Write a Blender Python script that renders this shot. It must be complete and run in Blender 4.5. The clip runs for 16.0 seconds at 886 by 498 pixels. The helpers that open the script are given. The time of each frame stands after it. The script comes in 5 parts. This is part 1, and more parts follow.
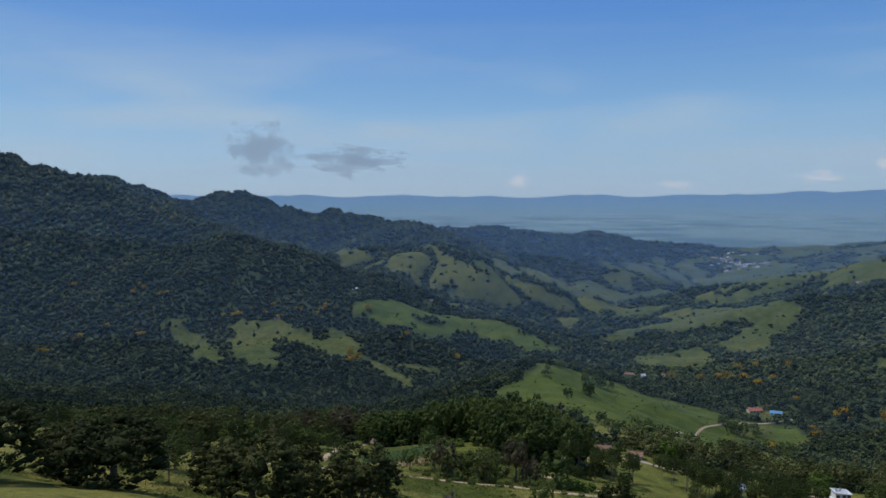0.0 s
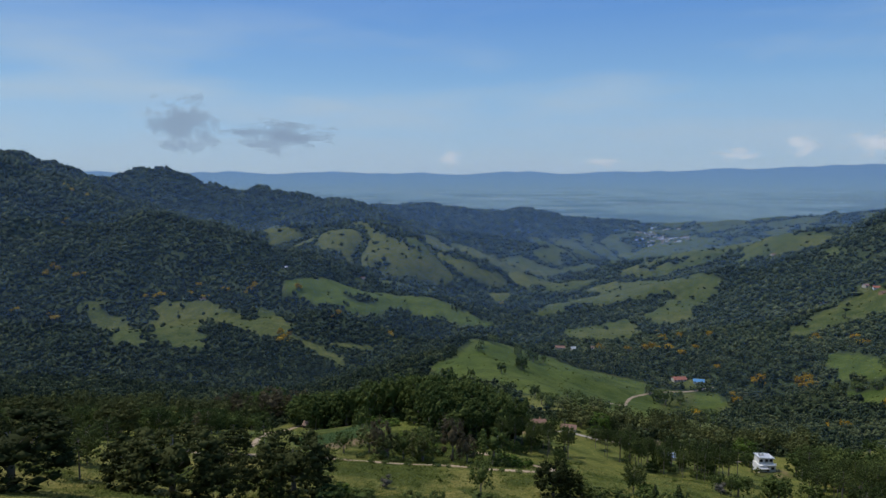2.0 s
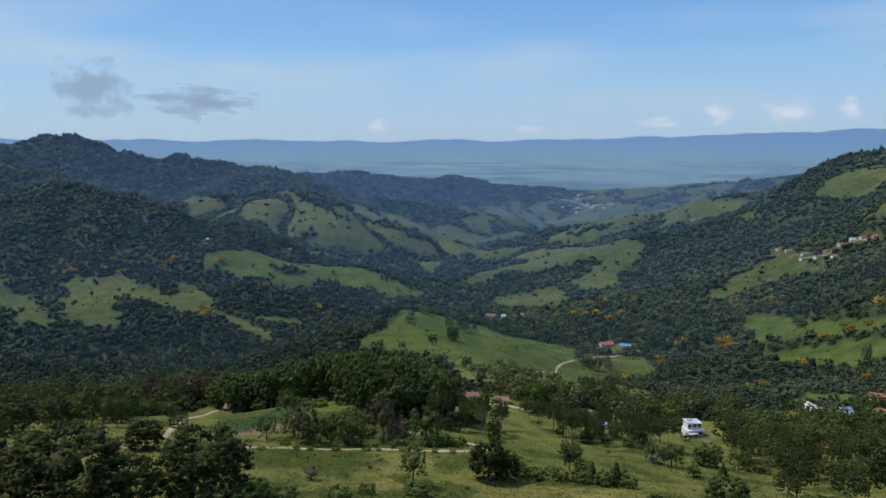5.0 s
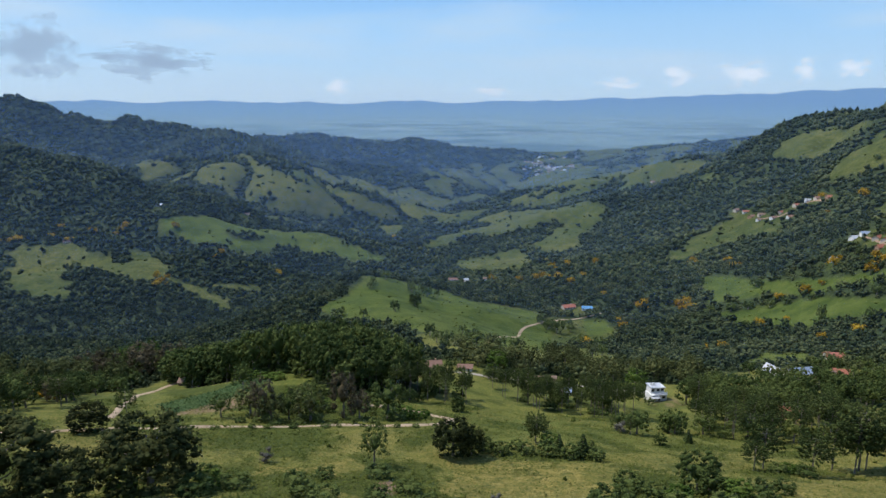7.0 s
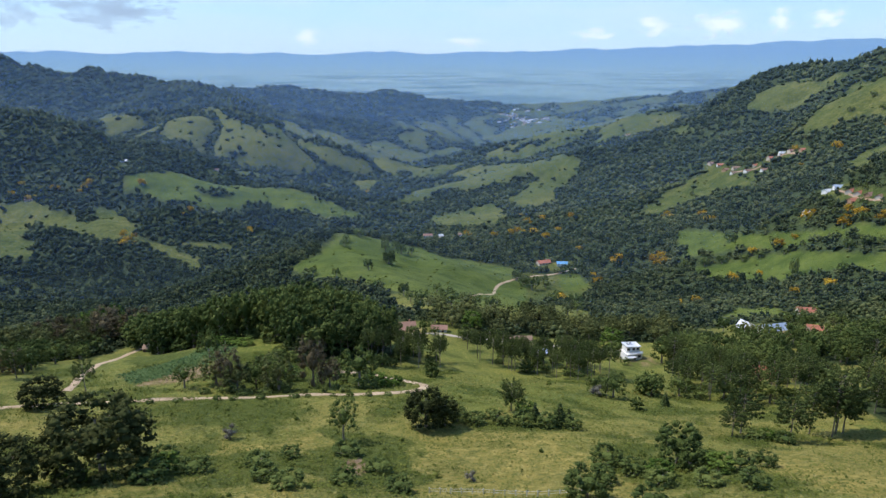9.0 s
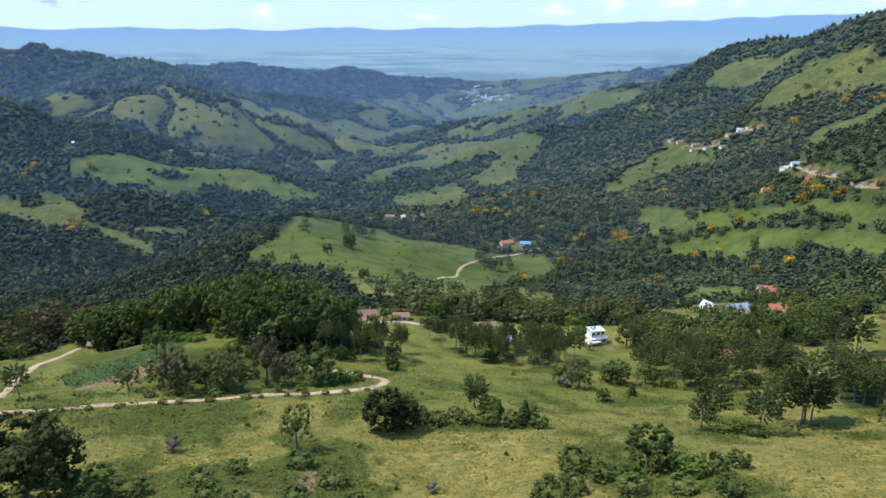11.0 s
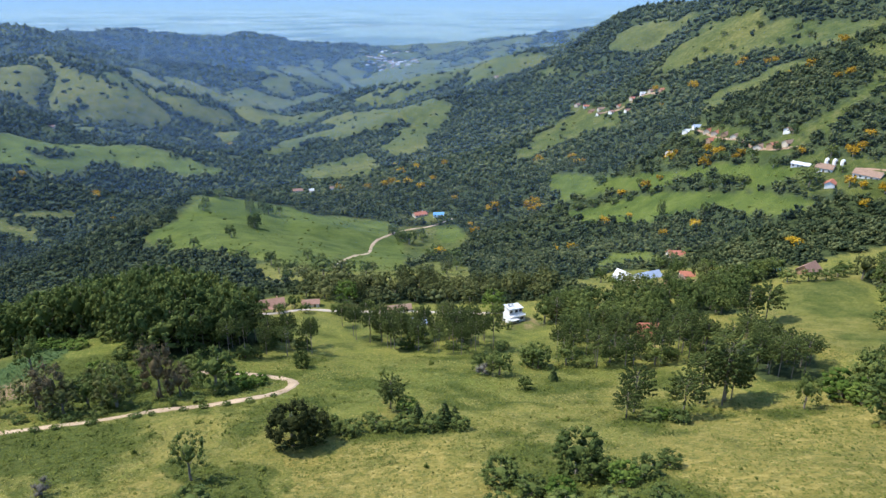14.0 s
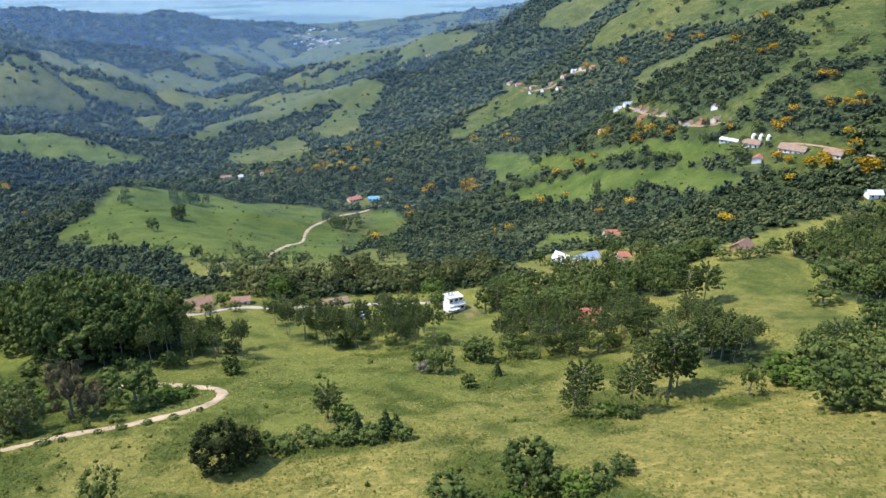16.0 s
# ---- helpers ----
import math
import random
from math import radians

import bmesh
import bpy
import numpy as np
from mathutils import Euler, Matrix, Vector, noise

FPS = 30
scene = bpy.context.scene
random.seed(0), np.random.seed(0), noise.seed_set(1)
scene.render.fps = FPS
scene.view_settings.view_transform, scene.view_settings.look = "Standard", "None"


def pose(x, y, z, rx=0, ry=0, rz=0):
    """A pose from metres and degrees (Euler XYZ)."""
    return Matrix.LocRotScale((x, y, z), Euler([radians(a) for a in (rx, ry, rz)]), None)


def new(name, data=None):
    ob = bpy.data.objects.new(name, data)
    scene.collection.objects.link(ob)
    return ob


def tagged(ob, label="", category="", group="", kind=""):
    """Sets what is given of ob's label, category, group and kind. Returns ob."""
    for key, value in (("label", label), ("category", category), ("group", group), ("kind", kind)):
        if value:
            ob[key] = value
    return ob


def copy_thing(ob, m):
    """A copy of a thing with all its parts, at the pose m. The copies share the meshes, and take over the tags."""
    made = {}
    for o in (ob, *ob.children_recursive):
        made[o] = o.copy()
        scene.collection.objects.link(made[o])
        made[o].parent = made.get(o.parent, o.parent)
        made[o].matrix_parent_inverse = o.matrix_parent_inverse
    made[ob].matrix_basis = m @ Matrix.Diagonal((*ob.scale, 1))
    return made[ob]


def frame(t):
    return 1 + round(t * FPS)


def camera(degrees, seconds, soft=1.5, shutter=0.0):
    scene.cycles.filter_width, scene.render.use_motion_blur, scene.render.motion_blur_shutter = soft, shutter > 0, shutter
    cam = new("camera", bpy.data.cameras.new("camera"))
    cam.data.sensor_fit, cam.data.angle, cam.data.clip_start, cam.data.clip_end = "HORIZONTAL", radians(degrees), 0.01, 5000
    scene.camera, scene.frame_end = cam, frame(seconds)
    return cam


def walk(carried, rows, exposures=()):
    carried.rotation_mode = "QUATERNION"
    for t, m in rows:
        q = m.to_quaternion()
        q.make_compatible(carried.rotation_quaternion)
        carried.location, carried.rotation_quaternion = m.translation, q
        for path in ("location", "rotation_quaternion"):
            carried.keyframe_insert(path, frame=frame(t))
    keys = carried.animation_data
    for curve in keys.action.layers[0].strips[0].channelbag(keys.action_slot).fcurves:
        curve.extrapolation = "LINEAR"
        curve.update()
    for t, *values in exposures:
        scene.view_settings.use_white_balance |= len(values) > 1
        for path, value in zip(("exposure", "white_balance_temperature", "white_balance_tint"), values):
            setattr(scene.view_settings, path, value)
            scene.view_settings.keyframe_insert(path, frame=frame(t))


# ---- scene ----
cam = camera(66.35, 16.0)
# seconds, x, y, z, heading (left plus), pitch
ROWS = [
    (0.0, 4.19, -34.09, 141.59, 15.012, -4.075),
    (0.5, 3.41, -32.1, 141.31, 13.243, -4.576),
    (1.0, 2.62, -30.01, 140.94, 11.708, -5.04),
    (1.5, 2.04, -27.79, 140.4, 10.41, -5.505),
    (2.0, 1.42, -25.58, 140.03, 9.231, -6.005),
    (2.5, 1.07, -23.29, 139.86, 8.176, -6.528),
    (3.0, 0.74, -20.84, 139.77, 7.198, -7.079),
    (3.5, 0.44, -18.32, 139.65, 6.289, -7.535),
    (4.0, 0.26, -15.8, 139.62, 5.298, -7.843),
    (6.5, -0.13, -2.87, 139.58, 0.648, -10.835),
    (7.0, 0.0, 0.0, 139.49, 0.0, -11.821),
    (7.5, 0.23, 2.71, 139.57, -0.73, -12.947),
    (8.0, 0.55, 5.27, 139.72, -1.272, -14.148),
    (8.5, 0.95, 7.91, 139.91, -1.675, -15.279),
    (9.0, 1.39, 10.45, 140.1, -2.129, -15.733),
    (11.5, 4.01, 24.36, 140.96, -6.541, -18.096),
    (12.0, 4.53, 27.08, 141.19, -7.895, -18.554),
    (12.5, 5.14, 29.87, 141.36, -9.251, -19.007),
    (13.0, 5.84, 32.54, 141.49, -10.492, -19.447),
    (13.5, 6.61, 35.16, 141.79, -11.726, -19.94),
    (14.0, 7.4, 37.91, 141.94, -12.945, -20.396),
    (14.5, 8.29, 40.86, 141.92, -14.202, -20.851),
    (15.0, 9.21, 43.67, 141.88, -15.582, -21.273),
    (15.5, 10.01, 46.17, 141.99, -17.133, -21.697),
    (16.0, 10.85, 48.73, 142.32, -18.581, -22.141),
]
EXPOSURES = [(0, -0.24), (3.5, -0.08), (7, 0.29), (9, 0.61), (12.5, 0.97), (16, 1.16)]
walk(cam, [(t, pose(x, y, z, 90 + pitch, 0, yaw)) for t, x, y, z, yaw, pitch in ROWS], EXPOSURES)

# ---- light ----
SUN_AZ, SUN_EL = -65.0, 56.0        # degrees: bearing of the sun (right plus, ahead zero) and its height
world = bpy.data.worlds.new("sky")
scene.world = world
world.use_nodes = True
wn, wl = world.node_tree.nodes, world.node_tree.links
wn.clear()
sky = wn.new("ShaderNodeTexSky")
sky.sky_type, sky.sun_disc = "NISHITA", False
sky.sun_elevation, sky.sun_rotation = radians(SUN_EL), radians(SUN_AZ)
sky.altitude, sky.air_density, sky.dust_density, sky.ozone_density = 900, 1.0, 0.6, 1.6
bg = wn.new("ShaderNodeBackground")
bg.inputs["Strength"].default_value = 0.135
wo = wn.new("ShaderNodeOutputWorld")
way = wn.new("ShaderNodeTexCoord").outputs["Generated"]
split = wn.new("ShaderNodeSeparateXYZ")
wl.new(way, split.inputs[0])
# pale haze towards the horizon, deeper blue above
def by_height(z0, z1, v0, v1):
    r = wn.new("ShaderNodeMapRange")
    for key, value in (("From Min", z0), ("From Max", z1), ("To Min", v0), ("To Max", v1)):
        r.inputs[key].default_value = value
    wl.new(split.outputs[2], r.inputs["Value"])
    return r.outputs[0]


def blend(fac, a, b):
    n = wn.new("ShaderNodeMix")
    n.data_type = "RGBA"
    wl.new(fac, n.inputs[0])
    for i, v in ((6, a), (7, b)):
        if isinstance(v, tuple):
            n.inputs[i].default_value = (*v, 1)
        else:
            wl.new(v, n.inputs[i])
    return n.outputs[2]


low_air = blend(by_height(0.0, 0.14, 0, 1), (3.05, 4.2, 5.4), (1.75, 3.4, 5.5))
air = blend(by_height(0.12, 0.28, 0, 1), low_air, (0.48, 1.8, 5.1))
lift = wn.new("ShaderNodeVectorMath")
lift.operation = "SCALE"
lift.inputs["Scale"].default_value = 1.5
wl.new(sky.outputs[0], lift.inputs[0])
tint = blend(by_height(0.25, 0.7, 0.9, 0.0), lift.outputs[0], air)
# thin streaks of high cloud
spread = wn.new("ShaderNodeMapping")
spread.inputs["Scale"].default_value = (1.6, 1.6, 11.0)
spread.inputs["Rotation"].default_value = (0.10, 0.06, 0.3)
wl.new(way, spread.inputs["Vector"])
veil = wn.new("ShaderNodeTexNoise")
veil.inputs["Scale"].default_value, veil.inputs["Detail"].default_value, veil.inputs["Roughness"].default_value = 1.9, 7, 0.55
wl.new(spread.outputs[0], veil.inputs["Vector"])
thin = wn.new("ShaderNodeMapRange")
thin.inputs["From Min"].default_value, thin.inputs["From Max"].default_value = 0.44, 0.70
thin.inputs["To Min"].default_value, thin.inputs["To Max"].default_value = 0.0, 0.85
wl.new(veil.outputs["Fac"], thin.inputs["Value"])
belt = wn.new("ShaderNodeMapRange")
belt.inputs["From Min"].default_value, belt.inputs["From Max"].default_value = 0.26, 0.10
wl.new(split.outputs[2], belt.inputs["Value"])
amount = wn.new("ShaderNodeMath")
amount.operation = "MULTIPLY"
wl.new(thin.outputs[0], amount.inputs[0])
wl.new(belt.outputs[0], amount.inputs[1])
cirrus = wn.new("ShaderNodeMix")
cirrus.data_type = "RGBA"
cirrus.inputs[7].default_value = (3.6, 4.6, 5.6, 1)
wl.new(amount.outputs[0], cirrus.inputs[0])
wl.new(tint, cirrus.inputs[6])
wl.new(cirrus.outputs[2], bg.inputs[0])
wl.new(bg.outputs[0], wo.inputs[0])
sun_data = bpy.data.lights.new("sun", "SUN")
sun_data.energy, sun_data.angle, sun_data.color = 3.2, radians(0.5), (1.0, 0.937, 0.85)
sun = new("sun", sun_data)
sun_way = Vector((math.sin(radians(SUN_AZ)) * math.cos(radians(SUN_EL)), math.cos(radians(SUN_AZ)) * math.cos(radians(SUN_EL)), math.sin(radians(SUN_EL))))
sun.matrix_world = Matrix.Translation((-300, 200, 900)) @ (-sun_way).to_track_quat("-Z", "Y").to_matrix().to_4x4()


# ---- materials ----
def nodes_of(name):
    m = bpy.data.materials.new(name)
    m.use_nodes = True
    return m, m.node_tree.nodes, m.node_tree.links, m.node_tree.nodes["Principled BSDF"]


def ramp(nodes, stops):
    r = nodes.new("ShaderNodeValToRGB")
    els = r.color_ramp.elements
    while len(els) < len(stops):
        els.new(0.5)
    for e, (p, c) in zip(els, stops):
        e.position, e.color = p, (*c, 1)
    return r


def noise_of(nodes, links, vector, scale, detail=4.0, rough=0.6):
    n = nodes.new("ShaderNodeTexNoise")
    n.inputs["Scale"].default_value, n.inputs["Detail"].default_value, n.inputs["Roughness"].default_value = scale, detail, rough
    links.new(vector, n.inputs["Vector"])
    return n.outputs["Fac"]


def maths(nodes, links, op, a, b):
    n = nodes.new("ShaderNodeMath")
    n.operation = op
    for i, v in enumerate((a, b)):
        if isinstance(v, (int, float)):
            n.inputs[i].default_value = v
        else:
            links.new(v, n.inputs[i])
    return n.outputs[0]


def mixed(nodes, links, fac, a, b):
    n = nodes.new("ShaderNodeMix")
    n.data_type = "RGBA"
    for i, v in ((0, fac), (6, a), (7, b)):
        if isinstance(v, (int, float)):
            n.inputs[i].default_value = v
        elif isinstance(v, tuple):
            n.inputs[i].default_value = (*v, 1)
        else:
            links.new(v, n.inputs[i])
    return n.outputs[2]


def plain(name, dark, light, scale=0.6, rough=0.8, bump=0.15, metal=0.0):
    """A worn surface: two tones, coarse stains and fine grain, with a little relief."""
    m, nd, lk, b = nodes_of(name)
    pos = nd.new("ShaderNodeTexCoord").outputs["Object"]
    coarse, fine = noise_of(nd, lk, pos, scale, 5), noise_of(nd, lk, pos, scale * 9, 3)
    r = ramp(nd, [(0.3, dark), (0.7, light)])
    lk.new(maths(nd, lk, "ADD", maths(nd, lk, "MULTIPLY", coarse, 0.7), maths(nd, lk, "MULTIPLY", fine, 0.3)), r.inputs[0])
    lk.new(r.outputs[0], b.inputs["Base Color"])
    b.inputs["Roughness"].default_value, b.inputs["Metallic"].default_value = rough, metal
    bp = nd.new("ShaderNodeBump")
    bp.inputs["Strength"].default_value, bp.inputs["Distance"].default_value = bump, 0.05
    lk.new(fine, bp.inputs["Height"])
    lk.new(bp.outputs[0], b.inputs["Normal"])
    return m


def foliage(name, dark, mid, light, joined=False, shine=0.06):
    """Leaves: each crown has its own tone, each leaf clump a slight one of its own."""
    m, nd, lk, b = nodes_of(name)
    geo = nd.new("ShaderNodeNewGeometry")
    if joined:
        at = nd.new("ShaderNodeAttribute")
        at.attribute_name = "tone"
        own = at.outputs["Fac"]
    else:
        own = nd.new("ShaderNodeObjectInfo").outputs["Random"]
    isl = geo.outputs["Random Per Island"]
    fac = maths(nd, lk, "ADD", maths(nd, lk, "MULTIPLY", own, 0.56), maths(nd, lk, "MULTIPLY", isl, 0.44))
    r = ramp(nd, [(0.08, dark), (0.5, mid), (0.95, light)])
    lk.new(fac, r.inputs[0])
    lk.new(r.outputs[0], b.inputs["Base Color"])
    b.inputs["Roughness"].default_value = 0.75
    b.inputs["Specular IOR Level"].default_value = shine
    thin = nd.new("ShaderNodeBsdfTranslucent")
    lk.new(r.outputs[0], thin.inputs["Color"])
    both = nd.new("ShaderNodeMixShader")
    both.inputs[0].default_value = 0.28
    lk.new(b.outputs[0], both.inputs[1])
    lk.new(thin.outputs[0], both.inputs[2])
    lk.new(both.outputs[0], nd["Material Output"].inputs["Surface"])
    return m


def ground_material():
    m, nd, lk, b = nodes_of("pasture_and_soil")
    pos = nd.new("ShaderNodeNewGeometry").outputs["Position"]

    def read(name):
        a = nd.new("ShaderNodeAttribute")
        a.attribute_name = name
        return a.outputs["Fac"]
    huge, coarse, mid, fine = (noise_of(nd, lk, pos, s, d, 0.62) for s, d in ((0.009, 4), (0.045, 5), (0.25, 6), (1.9, 5)))
    tuft = noise_of(nd, lk, pos, 1.1, 7, 0.82)
    green = ramp(nd, [(0.38, (0.064, 0.084, 0.016)), (0.5, (0.162, 0.168, 0.034)), (0.62, (0.284, 0.256, 0.060))])
    lk.new(maths(nd, lk, "ADD", maths(nd, lk, "MULTIPLY", coarse, 0.55), maths(nd, lk, "MULTIPLY", fine, 0.45)), green.inputs[0])
    straw = ramp(nd, [(0.38, (0.125, 0.112, 0.024)), (0.5, (0.245, 0.202, 0.050)), (0.62, (0.380, 0.300, 0.095))])
    lk.new(maths(nd, lk, "ADD", maths(nd, lk, "MULTIPLY", mid, 0.5), maths(nd, lk, "MULTIPLY", tuft, 0.5)), straw.inputs[0])
    patch = ramp(nd, [(0.40, (0, 0, 0)), (0.60, (1, 1, 1))])
    lk.new(maths(nd, lk, "ADD", maths(nd, lk, "MULTIPLY", coarse, 0.5), maths(nd, lk, "MULTIPLY", mid, 0.5)), patch.inputs[0])
    dry = maths(nd, lk, "MULTIPLY", read("dry"), maths(nd, lk, "ADD", maths(nd, lk, "MULTIPLY", patch.outputs[0], 0.55), 0.45))
    worn = ramp(nd, [(0.44, (0, 0, 0)), (0.62, (1, 1, 1))])
    lk.new(maths(nd, lk, "ADD", maths(nd, lk, "MULTIPLY", huge, 0.6), maths(nd, lk, "MULTIPLY", mid, 0.4)), worn.inputs[0])
    turf = mixed(nd, lk, maths(nd, lk, "MULTIPLY", worn.outputs[0], 0.38), green.outputs[0], (0.120, 0.108, 0.045))
    shade = ramp(nd, [(0.50, (0, 0, 0)), (0.66, (1, 1, 1))])
    lk.new(maths(nd, lk, "ADD", maths(nd, lk, "MULTIPLY", coarse, 0.6), maths(nd, lk, "MULTIPLY", tuft, 0.4)), shade.inputs[0])
    turf = mixed(nd, lk, maths(nd, lk, "MULTIPLY", shade.outputs[0], 0.5), turf, (0.040, 0.060, 0.018))
    grazed = ramp(nd, [(0.40, (0.028, 0.046, 0.011)), (0.52, (0.064, 0.084, 0.020)), (0.62, (0.112, 0.112, 0.038))])
    lk.new(maths(nd, lk, "ADD", maths(nd, lk, "MULTIPLY", coarse, 0.5), maths(nd, lk, "MULTIPLY", mid, 0.5)), grazed.inputs[0])
    turf = mixed(nd, lk, maths(nd, lk, "MULTIPLY", read("upland"), 0.95), turf, grazed.outputs[0])
    lush = ramp(nd, [(0.40, (0.042, 0.070, 0.011)), (0.6, (0.100, 0.138, 0.022))])
    lk.new(maths(nd, lk, "ADD", maths(nd, lk, "MULTIPLY", coarse, 0.6), maths(nd, lk, "MULTIPLY", fine, 0.4)), lush.inputs[0])
    turf = mixed(nd, lk, maths(nd, lk, "MULTIPLY", read("lush"), 0.65), turf, lush.outputs[0])
    field = mixed(nd, lk, dry, turf, straw.outputs[0])
    clump = ramp(nd, [(0.53, (0, 0, 0)), (0.60, (1, 1, 1))])
    lk.new(noise_of(nd, lk, pos, 0.42, 6, 0.7), clump.inputs[0])
    field = mixed(nd, lk, maths(nd, lk, "MULTIPLY", clump.outputs[0], 0.5), field, (0.050, 0.078, 0.020))
    fleck = ramp(nd, [(0.56, (0, 0, 0)), (0.64, (1, 1, 1))])
    lk.new(noise_of(nd, lk, pos, 0.9, 5, 0.7), fleck.inputs[0])
    field = mixed(nd, lk, maths(nd, lk, "MULTIPLY", maths(nd, lk, "MULTIPLY", fleck.outputs[0], maths(nd, lk, "SUBTRACT", 1.0, read("upland"))), 0.5), field, (0.36, 0.31, 0.12))
    speck = ramp(nd, [(0.60, (0, 0, 0)), (0.70, (1, 1, 1))])
    lk.new(tuft, speck.inputs[0])
    field = mixed(nd, lk, maths(nd, lk, "MULTIPLY", speck.outputs[0], 0.45), field, (0.035, 0.055, 0.014))
    rank = ramp(nd, [(0.38, (0.024, 0.040, 0.009)), (0.62, (0.082, 0.110, 0.022))])
    lk.new(maths(nd, lk, "ADD", maths(nd, lk, "MULTIPLY", mid, 0.5), maths(nd, lk, "MULTIPLY", fine, 0.5)), rank.inputs[0])
    field = mixed(nd, lk, maths(nd, lk, "MULTIPLY", read("weed"), 0.85), field, rank.outputs[0])
    floor = ramp(nd, [(0.38, (0.022, 0.034, 0.013)), (0.62, (0.058, 0.078, 0.028))])
    lk.new(mid, floor.inputs[0])
    col = mixed(nd, lk, read("wood"), field, floor.outputs[0])
    crop = ramp(nd, [(0.3, (0.038, 0.070, 0.018)), (0.7, (0.085, 0.125, 0.042))])
    lk.new(fine, crop.inputs[0])
    col = mixed(nd, lk, read("crop"), col, crop.outputs[0])
    soil = ramp(nd, [(0.3, (0.20, 0.125, 0.070)), (0.7, (0.34, 0.235, 0.150))])
    lk.new(mid, soil.inputs[0])
    col = mixed(nd, lk, read("bare"), col, soil.outputs[0])
    lk.new(col, b.inputs["Base Color"])
    b.inputs["Roughness"].default_value = 0.95
    b.inputs["Specular IOR Level"].default_value = 0.1
    bp = nd.new("ShaderNodeBump")
    bp.inputs["Strength"].default_value, bp.inputs["Distance"].default_value = 0.8, 0.7
    lk.new(tuft, bp.inputs["Height"])
    lk.new(bp.outputs[0], b.inputs["Normal"])
    return m


GROUND = ground_material()
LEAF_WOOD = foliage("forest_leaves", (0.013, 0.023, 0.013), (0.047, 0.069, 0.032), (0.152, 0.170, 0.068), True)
LEAF = foliage("broad_leaves", (0.040, 0.064, 0.018), (0.092, 0.124, 0.034), (0.175, 0.205, 0.056))
LEAF_DARK = foliage("dark_leaves", (0.026, 0.034, 0.011), (0.054, 0.064, 0.020), (0.108, 0.114, 0.036))
LEAF_PINE = foliage("araucaria_needles", (0.040, 0.060, 0.018), (0.082, 0.110, 0.032), (0.155, 0.182, 0.054))
LEAF_YELLOW = foliage("yellow_blossom", (0.17, 0.105, 0.010), (0.40, 0.245, 0.016), (0.58, 0.39, 0.04))
LEAF_RUST = foliage("withering_leaves", (0.075, 0.064, 0.036), (0.135, 0.112, 0.062), (0.200, 0.165, 0.095))
LEAF_OLIVE = foliage("olive_leaves", (0.056, 0.068, 0.024), (0.110, 0.126, 0.042), (0.190, 0.196, 0.072))
LEAF_GREY = foliage("grey_twigs", (0.10, 0.09, 0.075), (0.16, 0.15, 0.12), (0.22, 0.21, 0.18))
LEAF_FRESH = foliage("fresh_leaves", (0.048, 0.084, 0.014), (0.090, 0.144, 0.026), (0.156, 0.204, 0.042))
LEAF_CROP = foliage("crop_leaves", (0.040, 0.075, 0.024), (0.075, 0.125, 0.045), (0.120, 0.180, 0.070), True)
BLADE = foliage("dry_grass_tufts", (0.090, 0.106, 0.022), (0.165, 0.165, 0.042), (0.280, 0.245, 0.085), True)
LEAF_SCRUB = foliage("scrub_leaves", (0.048, 0.066, 0.014), (0.100, 0.124, 0.025), (0.180, 0.184, 0.043), True)
BARK = plain("bark", (0.11, 0.09, 0.07), (0.30, 0.26, 0.21), 1.2, 0.9, 0.4)
DIRT = plain("dirt_road", (0.23, 0.160, 0.092), (0.49, 0.370, 0.240), 0.16, 0.95, 0.3)
RED_DIRT = plain("red_dirt", (0.20, 0.125, 0.075), (0.35, 0.235, 0.15), 0.2, 0.95, 0.3)
GRAVEL = plain("pale_gravel", (0.24, 0.20, 0.15), (0.46, 0.40, 0.33), 0.25, 0.95, 0.3)
WHITE = plain("white_plaster", (0.66, 0.65, 0.62), (0.82, 0.81, 0.78), 0.5, 0.8, 0.1)
CREAM = plain("cream_plaster", (0.48, 0.41, 0.31), (0.66, 0.58, 0.46), 0.5, 0.85, 0.1)
BRICKWALL = plain("ochre_plaster", (0.30, 0.18, 0.10), (0.46, 0.29, 0.17), 0.5, 0.9, 0.1)
TILE = plain("clay_roof_tiles", (0.27, 0.09, 0.055), (0.45, 0.17, 0.10), 0.9, 0.85, 0.3)
TILE_BROWN = plain("weathered_roof_tiles", (0.17, 0.105, 0.07), (0.32, 0.215, 0.15), 0.9, 0.9, 0.3)
TILE_PINK = plain("faded_roof_tiles", (0.19, 0.10, 0.07), (0.32, 0.19, 0.135), 0.9, 0.9, 0.3)
SHEET = plain("pale_metal_roof", (0.42, 0.43, 0.44), (0.62, 0.63, 0.64), 0.6, 0.5, 0.05)
SHEET_BLUE = plain("blue_metal_roof", (0.07, 0.22, 0.42), (0.14, 0.36, 0.60), 0.6, 0.5, 0.05)
SLATE = plain("blue_grey_roof", (0.20, 0.26, 0.36), (0.36, 0.43, 0.54), 0.6, 0.5, 0.1)
PANE = plain("dark_window_glass", (0.02, 0.025, 0.03), (0.05, 0.055, 0.06), 1.0, 0.12, 0.0)
TIMBER = plain("dark_timber", (0.06, 0.038, 0.022), (0.14, 0.09, 0.055), 1.5, 0.8, 0.2)
POST = plain("weathered_post", (0.45, 0.43, 0.40), (0.65, 0.63, 0.60), 2.0, 0.9, 0.2)

